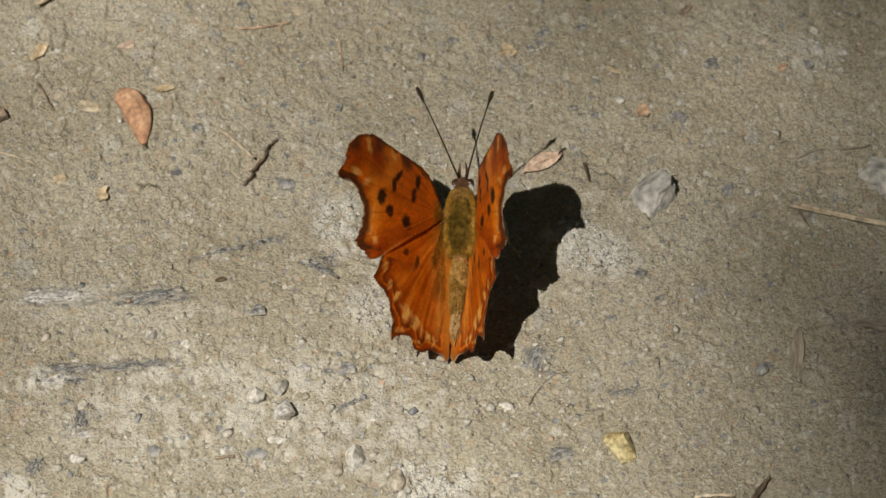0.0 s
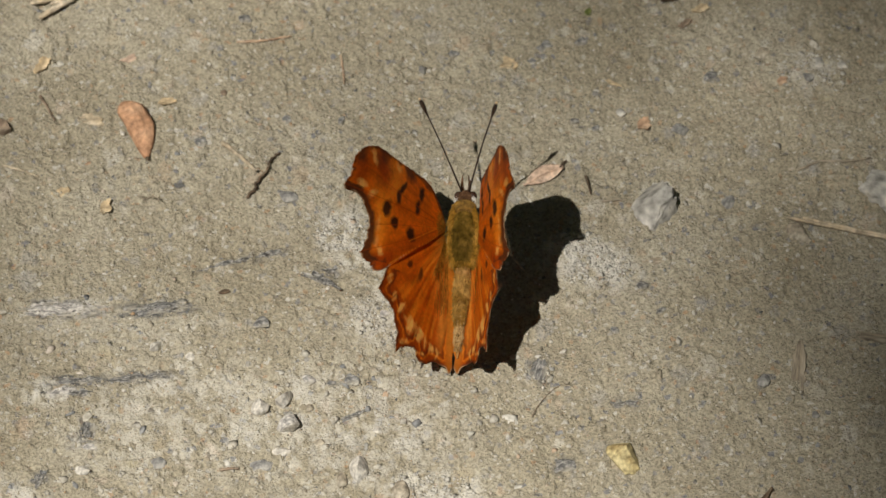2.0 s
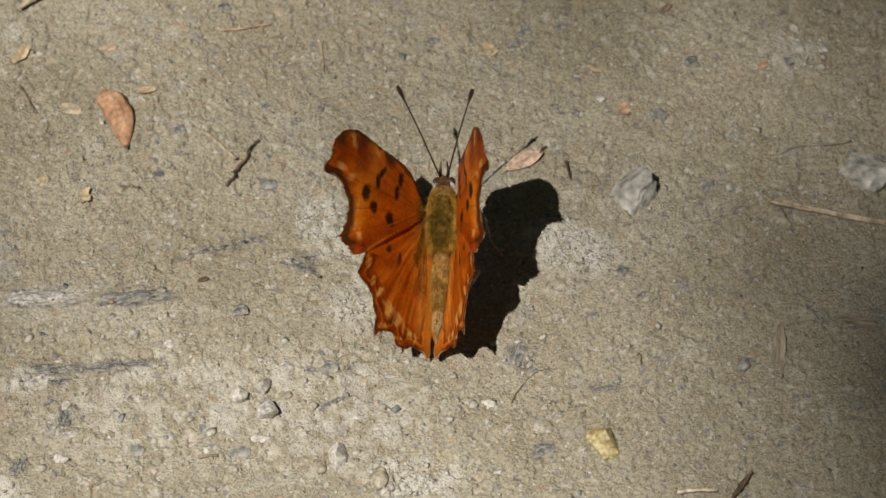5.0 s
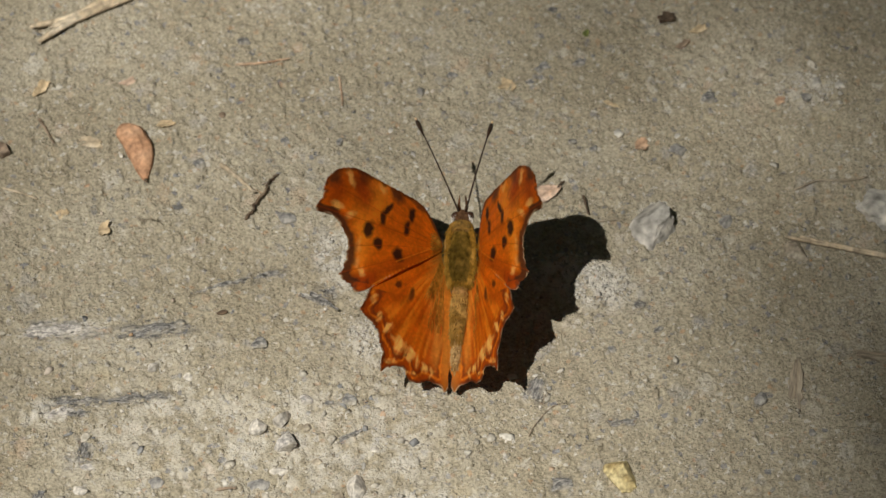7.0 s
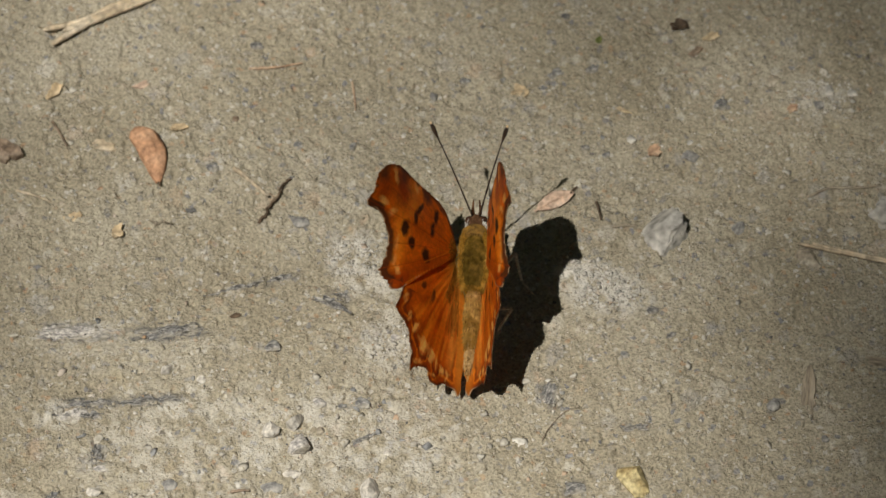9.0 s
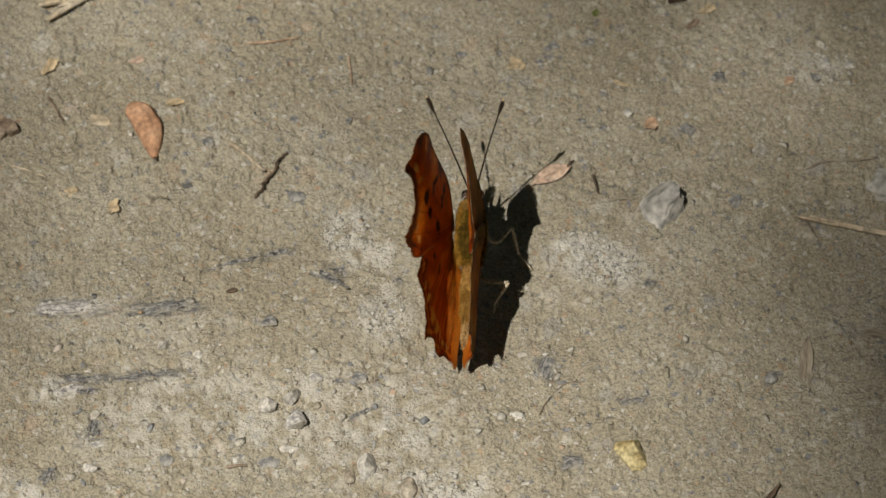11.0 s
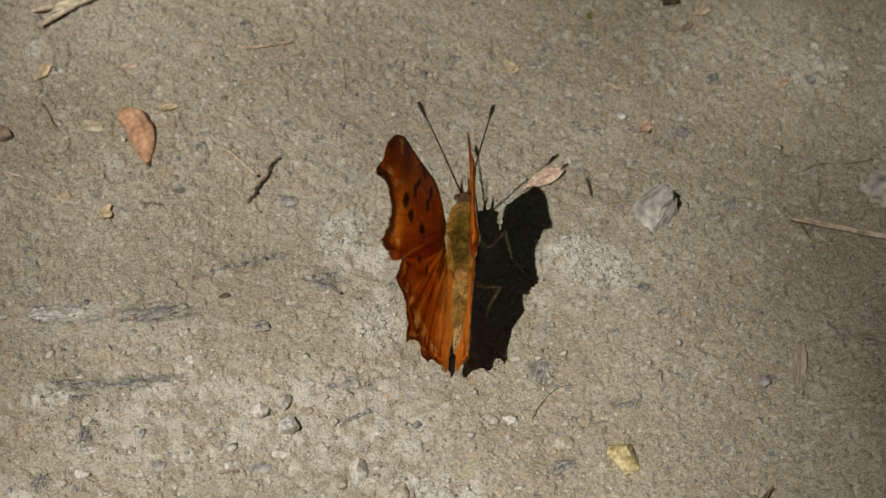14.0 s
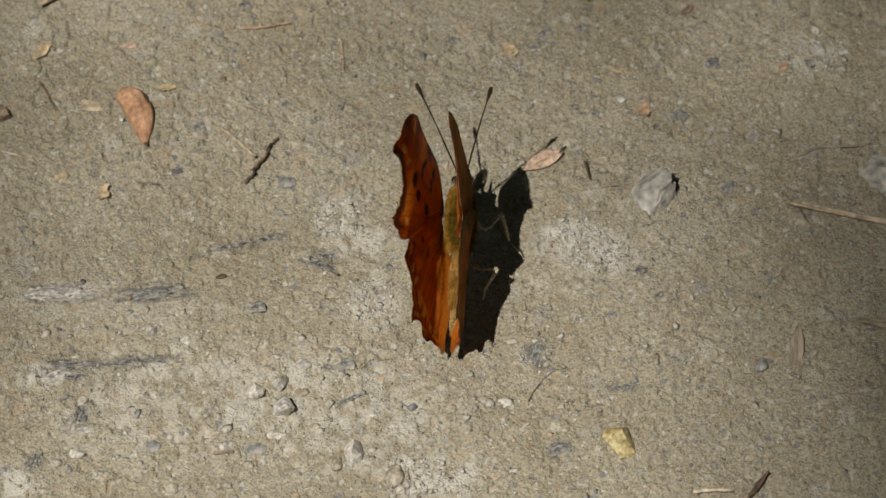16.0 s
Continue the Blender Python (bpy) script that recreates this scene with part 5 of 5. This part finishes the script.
stone("stone", "white-grey stones in dirt", 47.13, 25.16, 2.0, 1.8, 1.0, 0, "white_stone", 42, 0.42)
stone("stone", "grey stone in dirt", 45.52, 23.03, 1.6, 1.8, 0.9, 40, "grey_stone", 43, 0.42)
stone("stone", "white stone in dirt", 49.80, 24.74, 1.3, 1.7, 0.9, 40, "white_stone", 44, 0.42)
stone("stone", "brown stone on dirt", 20.71, 25.96, 1.0, 1.0, 0.9, 40, "tan_stone", 45, 0.3)
stone("stone", "grey stone in dirt", -58.38, 5.56, 3.2, 2.6, 1.2, 10, "grey_stone", 46, 0.42)
stone("stone", "blue-grey stone in dirt", -43.19, -31.59, 1.9, 1.2, 0.6, 0, "pale_slate", 47, 0.42)
stone("stone", "small pale stone in dirt", -31.18, -18.72, 1.4, 1.4, 0.8, 0, "pale_stone", 48, 0.38)
stone("stone", "pale stone in dirt", -8.38, -29.04, 1.5, 1.2, 0.8, 0, "pale_stone", 49, 0.38)
stone("stone", "tan stone in dirt", -15.20, -30.67, 1.6, 1.2, 0.9, 0, "tan_stone", 50, 0.36)
stone("stone", "dark grey pebble in dirt", 45.03, -26.55, 1.2, 1.2, 0.7, 0, "grey_stone", 51, 0.36)
stone("slate_chip", "dark blue-grey slate chip in dirt", 14.0, 36.3, 1.6, 1.3, 0.9, 15, "slate", 52, 0.3, "slate")
stone("slate_chip", "blue-grey chip in dirt", 1.2, 26.3, 1.7, 1.3, 0.8, -10, "blue_slate", 53, 0.33, "slate")
stone("slate_chip", "blue-grey chip in dirt", 5.8, 26.6, 1.4, 1.1, 0.7, 25, "blue_slate", 54, 0.33, "slate")
stone("stone", "small whitish stone in dirt", 22.0, 17.7, 1.5, 1.5, 1.0, 0, "white_stone", 55, 0.33)
stone("stone", "small whitish stone in dirt", 29.4, 17.2, 1.1, 0.9, 0.7, 30, "white_stone", 56, 0.33)
stone("slate_chip", "pale grey chip in dirt", -7.5, -12.3, 1.7, 1.2, 0.7, 20, "pale_slate", 57, 0.33, "slate")
stone("slate_chip", "dark slate chip in dirt", -6.7, -7.6, 1.3, 1.0, 0.7, -15, "slate", 58, 0.33, "slate")


def slate_streak(x, y, length, width, turn, seed, pale):
    """A crushed slate plate, flush with the dirt: a broken plate, smaller leaves of it, and a few splinters."""
    thing = tagged(new("slate_sliver"), "crushed mottled blue-grey slate plate flush with dirt", "slate")
    thing.empty_display_size = 0.001
    thing.matrix_world = pose(x * MM, y * MM, (ground_z(x, y) + 0.05) * MM, 0, 0, turn)
    rng = random.Random(seed)
    tone = "pale_slate" if pale > 0.5 else "slate"
    plates = [(0, 0, length * 0.5, width * 0.42)] + [(rng.uniform(-0.42, 0.42) * length, rng.uniform(-0.3, 0.3) * width, length * rng.uniform(0.12, 0.26), width * rng.uniform(0.14, 0.3)) for _ in range(4)]
    for j, (u, v, a, b) in enumerate(plates):
        bm = bmesh.new()
        nr, ns = 6, 40
        mid = bm.verts.new((u * MM, v * MM, (rise(u, v, thing) + 0.04) * MM))
        rings = []
        for i in range(1, nr + 1):
            f, ring = i / nr, []
            for k in range(ns):
                w = k * math.tau / ns
                q = f * (0.9 + 0.4 * noise.noise(Vector((math.cos(w) * 1.3, math.sin(w) * 1.3, seed * 2.3 + j))) + 0.35 * noise.noise(Vector((math.cos(w) * 3.5, math.sin(w) * 3.5, seed + j * 3.1))))
                px, py = u + a * q * math.cos(w), v + b * q * math.sin(w)
                up = 0.1 * noise.noise(Vector((px * 0.9, py * 3.2, seed))) + (0.05 if i < nr else -0.22)
                ring.append(bm.verts.new((px * MM, py * MM, (rise(px, py, thing) + up) * MM)))
            rings.append(ring)
        for k in range(ns):
            bm.faces.new((mid, rings[0][k], rings[0][(k + 1) % ns]))
            for r, t in zip(rings, rings[1:]):
                bm.faces.new((r[k], t[k], t[(k + 1) % ns], r[(k + 1) % ns]))
        part("plate", bm, tone if j < 3 or rng.random() < 0.4 else "blue_slate", thing, smooth=False)
    for k in range(max(4, int(length * width * 0.8))):
        u = rng.uniform(-0.5, 0.5) * length
        v = rng.gauss(0, 0.24) * width * (1 - 1.1 * (u / length) ** 2)
        l, w = rng.uniform(0.5, 1.5), rng.uniform(0.14, 0.3)
        ob = part("splinter", lump(l, w, 0.3, seed * 50 + k, 4, 1, 0.18), "pale_slate" if rng.random() < pale * 0.6 + 0.25 else ("slate" if rng.random() < 0.6 else "blue_slate"), thing)
        ob.matrix_basis = pose(u * MM, v * MM, rise(u, v, thing) * MM, rng.uniform(-8, 8), rng.uniform(-4, 4), rng.gauss(0, 14))


def rise(u, v, thing):
    """How far a splinter at u, v of its sliver must rise or sink to lie on the dirt."""
    w = thing.matrix_basis @ Vector((u * MM, v * MM, 0))
    return ground_z(w.x / MM, w.y / MM) - thing.matrix_basis.translation.z / MM + 0.07


slate_streak(-46.39, -11.82, 10.0, 2.5, -1, 1, 0.7)
slate_streak(-36.03, -11.94, 9.6, 2.6, 9, 2, 0.25)
slate_streak(-44.85, -21.85, 6.4, 1.4, 3, 3, 0.15)
slate_streak(-37.30, -21.41, 7.6, 1.2, 4, 4, 0.15)
slate_streak(-47.19, -23.79, 4.0, 2.0, 10, 5, 0.85)
slate_streak(-44.79, -23.78, 3.0, 1.2, 0, 6, 0.3)
slate_streak(-43.40, -28.89, 2.4, 3.0, 80, 7, 0.15)
slate_streak(-49.19, -36.06, 2.6, 1.8, 60, 8, 0.1)
slate_streak(-26.62, -4.86, 7.0, 0.9, 15, 9, 0.4)
slate_streak(-21.79, -3.52, 3.6, 0.9, 18, 10, 0.15)
slate_streak(-15.49, -7.59, 4.4, 1.3, -25, 11, 0.5)
slate_streak(11.62, -19.97, 3.0, 3.2, 60, 12, 0.3)
slate_streak(21.89, -25.06, 3.6, 1.6, 5, 13, 0.4)
slate_streak(-11.14, -26.82, 3.4, 0.9, 25, 14, 0.3)
slate_streak(-14.12, -6.03, 1.8, 1.6, 0, 15, 0.1)


# ---- an added tree, unseen above the view: its crown shades the dirt round a sunny gap ----
def tree():
    thing = tagged(new("tree"), "unseen leafy green tree added to shade the dirt", "tree")
    thing.matrix_world = pose(1.7, 1.5, 0)
    thing.empty_display_size = 0.1
    trunk = [(0, 0, -60), (30, -20, 1000), (-60, 40, 2100), (-120, -60, 3200), (-420, -320, 4300), (-900, -700, 5400)]
    part("trunk", tube(bmesh.new(), bend(trunk, 24), [180 - 5.5 * k for k in range(24)], 14), "bark", thing)
    for a, b, c in (((-120, -60, 3200), (-700, -300, 4000), (-3300, -900, 4700)), ((-60, 40, 2700), (300, -900, 3700), (100, -3300, 4600)), ((-420, -320, 4300), (-1200, 200, 4900), (-3200, 700, 5300)), ((-300, -200, 3900), (-900, -1300, 4600), (-1900, -3600, 5200))):
        part("limb", tube(bmesh.new(), bend([a, b, c], 16), [60 - 3.2 * k for k in range(16)], 9), "bark", thing)
    rng = np.random.default_rng(8736)
    n = 44000
    c = rng.normal(0, 1, (n, 3))
    c = c / np.linalg.norm(c, axis=1)[:, None] * (rng.random((n, 1)) ** 0.4) * (6.0, 6.0, 1.2) + (-0.8, -0.8, 5.4)
    big = rng.uniform(0.05, 0.08, (n, 1))
    # extra leaves placed to edge the sunny gap with shade
    side = np.stack([rng.uniform(0.02, 0.3, 413), rng.uniform(-0.25, 0.35, 413), rng.uniform(4.2, 6.2, 413)], -1)
    back = np.stack([rng.uniform(-0.3, 0.4, 442), rng.uniform(0.03, 0.4, 442), rng.uniform(4.2, 6.2, 442)], -1)
    left = np.stack([rng.uniform(-0.3, -0.05, 170), rng.uniform(-0.25, 0.35, 170), rng.uniform(4.2, 6.2, 170)], -1)
    for g in (side, back, left):
        g[:, :2] += g[:, 2:] * np.array((SUN.x, SUN.y)) / SUN.z
    size = np.concatenate([big, rng.uniform(0.022, 0.034, (413 + 442 + 170, 1))])
    c = np.concatenate([c, side, back, left])
    # leaves whose shadow would fall in the lit gap are left out
    foot = c[:, :2] - c[:, 2:] * np.array((SUN.x, SUN.y)) / SUN.z
    more = np.clip(size[:, 0] - 0.03, 0, 1)
    aside, behind = more - rng.exponential(0.004, len(size)), more - rng.exponential(0.009, len(size))
    gap = (foot[:, 0] < 0.0468 - 0.04 * foot[:, 1] + aside) & (foot[:, 0] > -0.085 - more) & (foot[:, 1] > -0.2) & (foot[:, 1] < 0.0655 - 0.26 * foot[:, 0] + behind)
    n = len(c)
    ax = rng.normal(0, 1, (n, 3)) * (1, 1, 0.35)
    ax /= np.linalg.norm(ax, axis=1)[:, None]
    wd = np.cross(ax, rng.normal(0, 0.35, (n, 3)) + (0, 0, 1))
    wd /= np.linalg.norm(wd, axis=1)[:, None]
    up = np.cross(wd, ax)
    c, size, ax, wd, up = c[~gap], size[~gap], ax[~gap], wd[~gap], up[~gap]
    # a thin sprig added inside the gap to dim a band of dirt
    own = np.random.default_rng(7984)
    p = np.stack([own.uniform(-0.06, 0.05, 5), own.uniform(-0.012, 0.05, 5), own.uniform(4.2, 6.2, 5)], -1)
    p[:, :2] += p[:, 2:] * np.array((SUN.x, SUN.y)) / SUN.z
    q = own.uniform(0.016, 0.026, (5, 1))
    a = own.normal(0, 1, (5, 3)) * (1, 1, 0.35)
    a /= np.linalg.norm(a, axis=1)[:, None]
    b = np.cross(a, own.normal(0, 0.35, (5, 3)) + (0, 0, 1))
    b /= np.linalg.norm(b, axis=1)[:, None]
    c, size, ax, wd, up = np.concatenate([c, p]), np.concatenate([size, q]), np.concatenate([ax, a]), np.concatenate([wd, b]), np.concatenate([up, np.cross(b, a)])
    n = len(c)
    v = np.stack([c - ax * size, c + wd * size * 0.55 + up * 0.006, c + ax * size * 1.1, c - wd * size * 0.55 + up * 0.006], 1) - (1.7, 1.5, 0)
    f = np.arange(n)[:, None] * 4 + np.array([[0, 1, 2], [0, 2, 3]])[:, None].reshape(2, 1, 3)
    me = bpy.data.meshes.new("crown")
    me.from_pydata(v.reshape(-1, 3).tolist(), [], f.reshape(-1, 3).tolist())
    return finish("crown", me, "foliage", thing, "unseen green leafy crown added for shade")


SHADE_CROWN = tree()


# ---- what moves: the wings open and close on their hinges ----
def flap(side, degrees, swing):
    """A wing turned up on its hinge by degrees, and swung forward in its own plane."""
    return pose(side * HINGE * MM, 0, 0, 0, -side * degrees, 0) @ pose(0, 0, 0, 0, 0, side * swing)


def motions():
    # the unseen crown drifts a few millimetres, which shifts its shade on the dirt
    walk(SHADE_CROWN, [(0.0, pose(0, 0, 0)), (5.3, pose(0.001, 0.001, 0)), (10.2, pose(0.002, 0.003, 0)), (12.3, pose(0.004, 0.005, 0)), (16.0, pose(0.005, 0.007, 0))])
    for kind in ("fore", "hind"):
        walk(WINGS[-1, kind], [
            (0.0, flap(-1, 66.9, -2.2)), (0.1, flap(-1, 67.6, -2.1)), (0.2, flap(-1, 71.7, -2.1)), (0.3, flap(-1, 72.5, -2.1)),
            (0.4, flap(-1, 72.4, -2.1)), (0.5, flap(-1, 69.9, -2.0)), (0.6, flap(-1, 66.6, -2.0)), (0.7, flap(-1, 65.8, -2.0)),
            (0.8, flap(-1, 68.1, -2.0)), (0.9, flap(-1, 69.3, -2.0)), (1.0, flap(-1, 69.4, -2.0)), (1.1, flap(-1, 70.2, -2.0)),
            (1.2, flap(-1, 71.1, -1.9)), (1.3, flap(-1, 69.8, -1.9)), (1.4, flap(-1, 69.0, -1.8)), (1.5, flap(-1, 61.1, -1.7)),
            (1.6, flap(-1, 39.9, -1.8)), (1.7, flap(-1, 44.4, -1.8)), (1.8, flap(-1, 61.7, -1.8)), (1.9, flap(-1, 67.8, -1.9)),
            (2.0, flap(-1, 67.6, -1.9)), (2.1, flap(-1, 64.4, -1.9)), (2.2, flap(-1, 67.4, -1.9)), (2.3, flap(-1, 68.2, -1.8)),
            (2.4, flap(-1, 66.2, -1.8)), (2.5, flap(-1, 68.3, -1.8)), (2.6, flap(-1, 70.0, -1.7)), (2.7, flap(-1, 73.6, -1.6)),
            (2.8, flap(-1, 72.5, -1.6)), (2.9, flap(-1, 70.5, -1.5)), (3.0, flap(-1, 71.7, -1.4)), (3.2, flap(-1, 74.3, -1.4)),
            (3.5, flap(-1, 73.6, -1.4)), (4.2, flap(-1, 71.2, -1.3)), (5.0, flap(-1, 68.8, -1.2)), (5.3, flap(-1, 67.6, -1.2)), (5.5, flap(-1, 71.4, -1.2)), (5.6, flap(-1, 71.5, -1.2)), (5.7, flap(-1, 71.0, -1.2)),
            (5.8, flap(-1, 70.5, -1.2)), (5.9, flap(-1, 72.1, -1.2)), (6.0, flap(-1, 76.1, -1.3)), (6.1, flap(-1, 74.3, -1.2)),
            (6.2, flap(-1, 75.6, -1.2)), (6.3, flap(-1, 73.2, -1.1)), (6.4, flap(-1, 79.4, -1.1)), (6.5, flap(-1, 78.8, -1.1)),
            (6.6, flap(-1, 76.1, -1.1)), (6.7, flap(-1, 70.1, -1.1)), (6.8, flap(-1, 62.2, -1.1)), (6.9, flap(-1, 54.7, -1.2)),
            (7.0, flap(-1, 57.7, -1.2)), (7.1, flap(-1, 73.2, -1.0)), (7.2, flap(-1, 79.7, -0.9)), (7.3, flap(-1, 80.5, -0.7)),
            (7.4, flap(-1, 75.5, -0.6)), (7.5, flap(-1, 78.1, -0.4)), (7.6, flap(-1, 80.7, -0.4)), (7.7, flap(-1, 81.2, -0.4)),
            (7.8, flap(-1, 78.5, -0.4)), (7.9, flap(-1, 74.7, -0.4)), (8.0, flap(-1, 76.4, -0.4)), (8.2, flap(-1, 78.5, -0.4)),
            (8.4, flap(-1, 74.9, -0.4)), (8.5, flap(-1, 78.5, -0.4)), (8.6, flap(-1, 79.8, -0.4)), (8.7, flap(-1, 80.2, -0.4)),
            (8.8, flap(-1, 76.1, -0.4)), (8.9, flap(-1, 71.7, -0.5)), (9.0, flap(-1, 72.0, -0.5)), (9.1, flap(-1, 76.0, -0.3)),
            (9.2, flap(-1, 86.1, -0.1)), (9.3, flap(-1, 84.5, 0.1)), (9.4, flap(-1, 80.8, 0.3)), (9.5, flap(-1, 79.8, 0.4)),
            (9.6, flap(-1, 83.7, 0.4)), (9.8, flap(-1, 83.1, 0.3)), (10.0, flap(-1, 80.0, 0.2)), (10.2, flap(-1, 84.4, 0.4)),
            (10.5, flap(-1, 84.8, 0.6)), (11.2, flap(-1, 87.0, 1.0)), (12.0, flap(-1, 90.2, 1.5)), (12.3, flap(-1, 91.8, 1.7)), (12.4, flap(-1, 90.0, 1.7)), (12.5, flap(-1, 84.5, 1.7)), (12.6, flap(-1, 87.3, 1.7)),
            (12.7, flap(-1, 87.8, 1.7)), (12.8, flap(-1, 90.2, 1.7)), (12.9, flap(-1, 85.2, 1.8)), (13.0, flap(-1, 82.1, 1.8)),
            (13.2, flap(-1, 86.6, 1.8)), (13.3, flap(-1, 87.2, 1.8)), (13.4, flap(-1, 86.2, 1.9)), (13.5, flap(-1, 84.9, 1.9)),
            (13.6, flap(-1, 84.8, 1.9)), (13.8, flap(-1, 84.7, 1.9)), (13.9, flap(-1, 79.5, 1.9)), (14.0, flap(-1, 79.8, 2.0)),
            (14.1, flap(-1, 79.9, 1.9)), (14.2, flap(-1, 80.0, 1.9)), (14.4, flap(-1, 80.6, 1.9)), (14.5, flap(-1, 82.6, 1.8)),
            (14.6, flap(-1, 80.0, 1.9)), (14.8, flap(-1, 84.4, 1.9)), (15.0, flap(-1, 82.8, 2.0)), (15.2, flap(-1, 85.9, 2.1)),
            (15.4, flap(-1, 87.5, 2.2)), (15.5, flap(-1, 85.5, 2.3)), (15.7, flap(-1, 87.5, 2.5)), (16.0, flap(-1, 86.5, 2.7)),
        ])
        walk(WINGS[1, kind], [
            (0.0, flap(1, 70.7, -2.5)), (0.1, flap(1, 71.6, -2.5)), (0.2, flap(1, 76.0, -2.5)), (0.3, flap(1, 77.0, -2.4)),
            (0.4, flap(1, 76.3, -2.4)), (0.5, flap(1, 73.2, -2.4)), (0.6, flap(1, 70.6, -2.4)), (0.7, flap(1, 70.5, -2.4)),
            (0.8, flap(1, 72.4, -2.4)), (0.9, flap(1, 73.3, -2.4)), (1.0, flap(1, 73.0, -2.4)), (1.1, flap(1, 73.6, -2.4)),
            (1.2, flap(1, 74.2, -2.3)), (1.3, flap(1, 72.8, -2.3)), (1.4, flap(1, 71.7, -2.2)), (1.5, flap(1, 64.3, -2.2)),
            (1.6, flap(1, 49.2, -2.2)), (1.7, flap(1, 48.9, -2.3)), (1.8, flap(1, 66.3, -2.3)), (1.9, flap(1, 71.9, -2.4)),
            (2.0, flap(1, 71.6, -2.4)), (2.1, flap(1, 68.2, -2.4)), (2.2, flap(1, 71.0, -2.4)), (2.3, flap(1, 71.5, -2.4)),
            (2.4, flap(1, 69.3, -2.4)), (2.5, flap(1, 71.2, -2.4)), (2.6, flap(1, 73.7, -2.2)), (2.7, flap(1, 78.1, -2.1)),
            (2.8, flap(1, 76.8, -1.9)), (2.9, flap(1, 74.5, -1.8)), (3.0, flap(1, 75.5, -1.6)), (3.2, flap(1, 78.0, -1.6)),
            (3.5, flap(1, 77.2, -1.5)), (4.2, flap(1, 74.6, -1.4)), (5.0, flap(1, 72.2, -1.2)), (5.3, flap(1, 70.9, -1.2)), (5.5, flap(1, 74.6, -1.1)), (5.6, flap(1, 74.9, -1.1)), (5.7, flap(1, 74.6, -1.1)),
            (5.8, flap(1, 74.3, -1.0)), (5.9, flap(1, 76.1, -1.0)), (6.0, flap(1, 80.4, -1.0)), (6.1, flap(1, 78.3, -0.9)),
            (6.2, flap(1, 79.4, -0.9)), (6.3, flap(1, 76.6, -0.9)), (6.4, flap(1, 82.4, -0.8)), (6.5, flap(1, 82.9, -0.8)),
            (6.6, flap(1, 80.6, -0.9)), (6.7, flap(1, 75.0, -1.1)), (6.8, flap(1, 67.0, -1.3)), (6.9, flap(1, 55.9, -1.4)),
            (7.0, flap(1, 60.9, -1.6)), (7.1, flap(1, 77.5, -1.3)), (7.2, flap(1, 83.9, -1.0)), (7.3, flap(1, 84.6, -0.8)),
            (7.4, flap(1, 79.5, -0.5)), (7.5, flap(1, 81.0, -0.2)), (7.6, flap(1, 83.8, -0.2)), (7.7, flap(1, 84.6, -0.2)),
            (7.8, flap(1, 82.1, -0.2)), (7.9, flap(1, 78.6, -0.2)), (8.0, flap(1, 79.2, -0.2)), (8.2, flap(1, 81.7, 0.0)),
            (8.4, flap(1, 78.4, 0.2)), (8.5, flap(1, 82.2, 0.3)), (8.6, flap(1, 83.7, 0.2)), (8.7, flap(1, 84.4, 0.1)),
            (8.8, flap(1, 80.5, -0.0)), (8.9, flap(1, 76.0, -0.1)), (9.0, flap(1, 76.3, -0.2)), (9.1, flap(1, 80.7, 0.1)),
            (9.2, flap(1, 89.6, 0.5)), (9.3, flap(1, 89.5, 0.9)), (9.4, flap(1, 85.8, 1.3)), (9.5, flap(1, 84.3, 1.7)),
            (9.6, flap(1, 87.9, 1.6)), (9.8, flap(1, 86.6, 1.5)), (10.0, flap(1, 83.0, 1.4)), (10.2, flap(1, 87.4, 1.6)),
            (10.5, flap(1, 87.9, 1.9)), (11.2, flap(1, 90.0, 2.7)), (12.0, flap(1, 93.6, 3.5)), (12.3, flap(1, 96.2, 3.8)), (12.4, flap(1, 93.8, 3.5)), (12.5, flap(1, 88.4, 3.1)), (12.6, flap(1, 91.1, 3.1)),
            (12.7, flap(1, 91.5, 3.1)), (12.8, flap(1, 94.3, 3.0)), (12.9, flap(1, 89.7, 3.0)), (13.0, flap(1, 86.2, 3.0)),
            (13.2, flap(1, 90.7, 2.9)), (13.3, flap(1, 91.3, 2.9)), (13.4, flap(1, 90.0, 2.8)), (13.5, flap(1, 88.4, 2.8)),
            (13.6, flap(1, 88.5, 2.8)), (13.8, flap(1, 88.6, 2.8)), (13.9, flap(1, 83.2, 2.8)), (14.0, flap(1, 83.3, 2.8)),
            (14.1, flap(1, 83.5, 2.8)), (14.2, flap(1, 83.8, 2.8)), (14.4, flap(1, 84.6, 2.9)), (14.5, flap(1, 86.8, 2.9)),
            (14.6, flap(1, 84.0, 3.0)), (14.8, flap(1, 88.2, 3.3)), (15.0, flap(1, 86.4, 3.5)), (15.2, flap(1, 89.6, 3.5)),
            (15.4, flap(1, 91.2, 3.4)), (15.5, flap(1, 89.2, 3.4)), (15.7, flap(1, 90.7, 3.5)), (16.0, flap(1, 89.1, 3.6)),
        ])


motions()
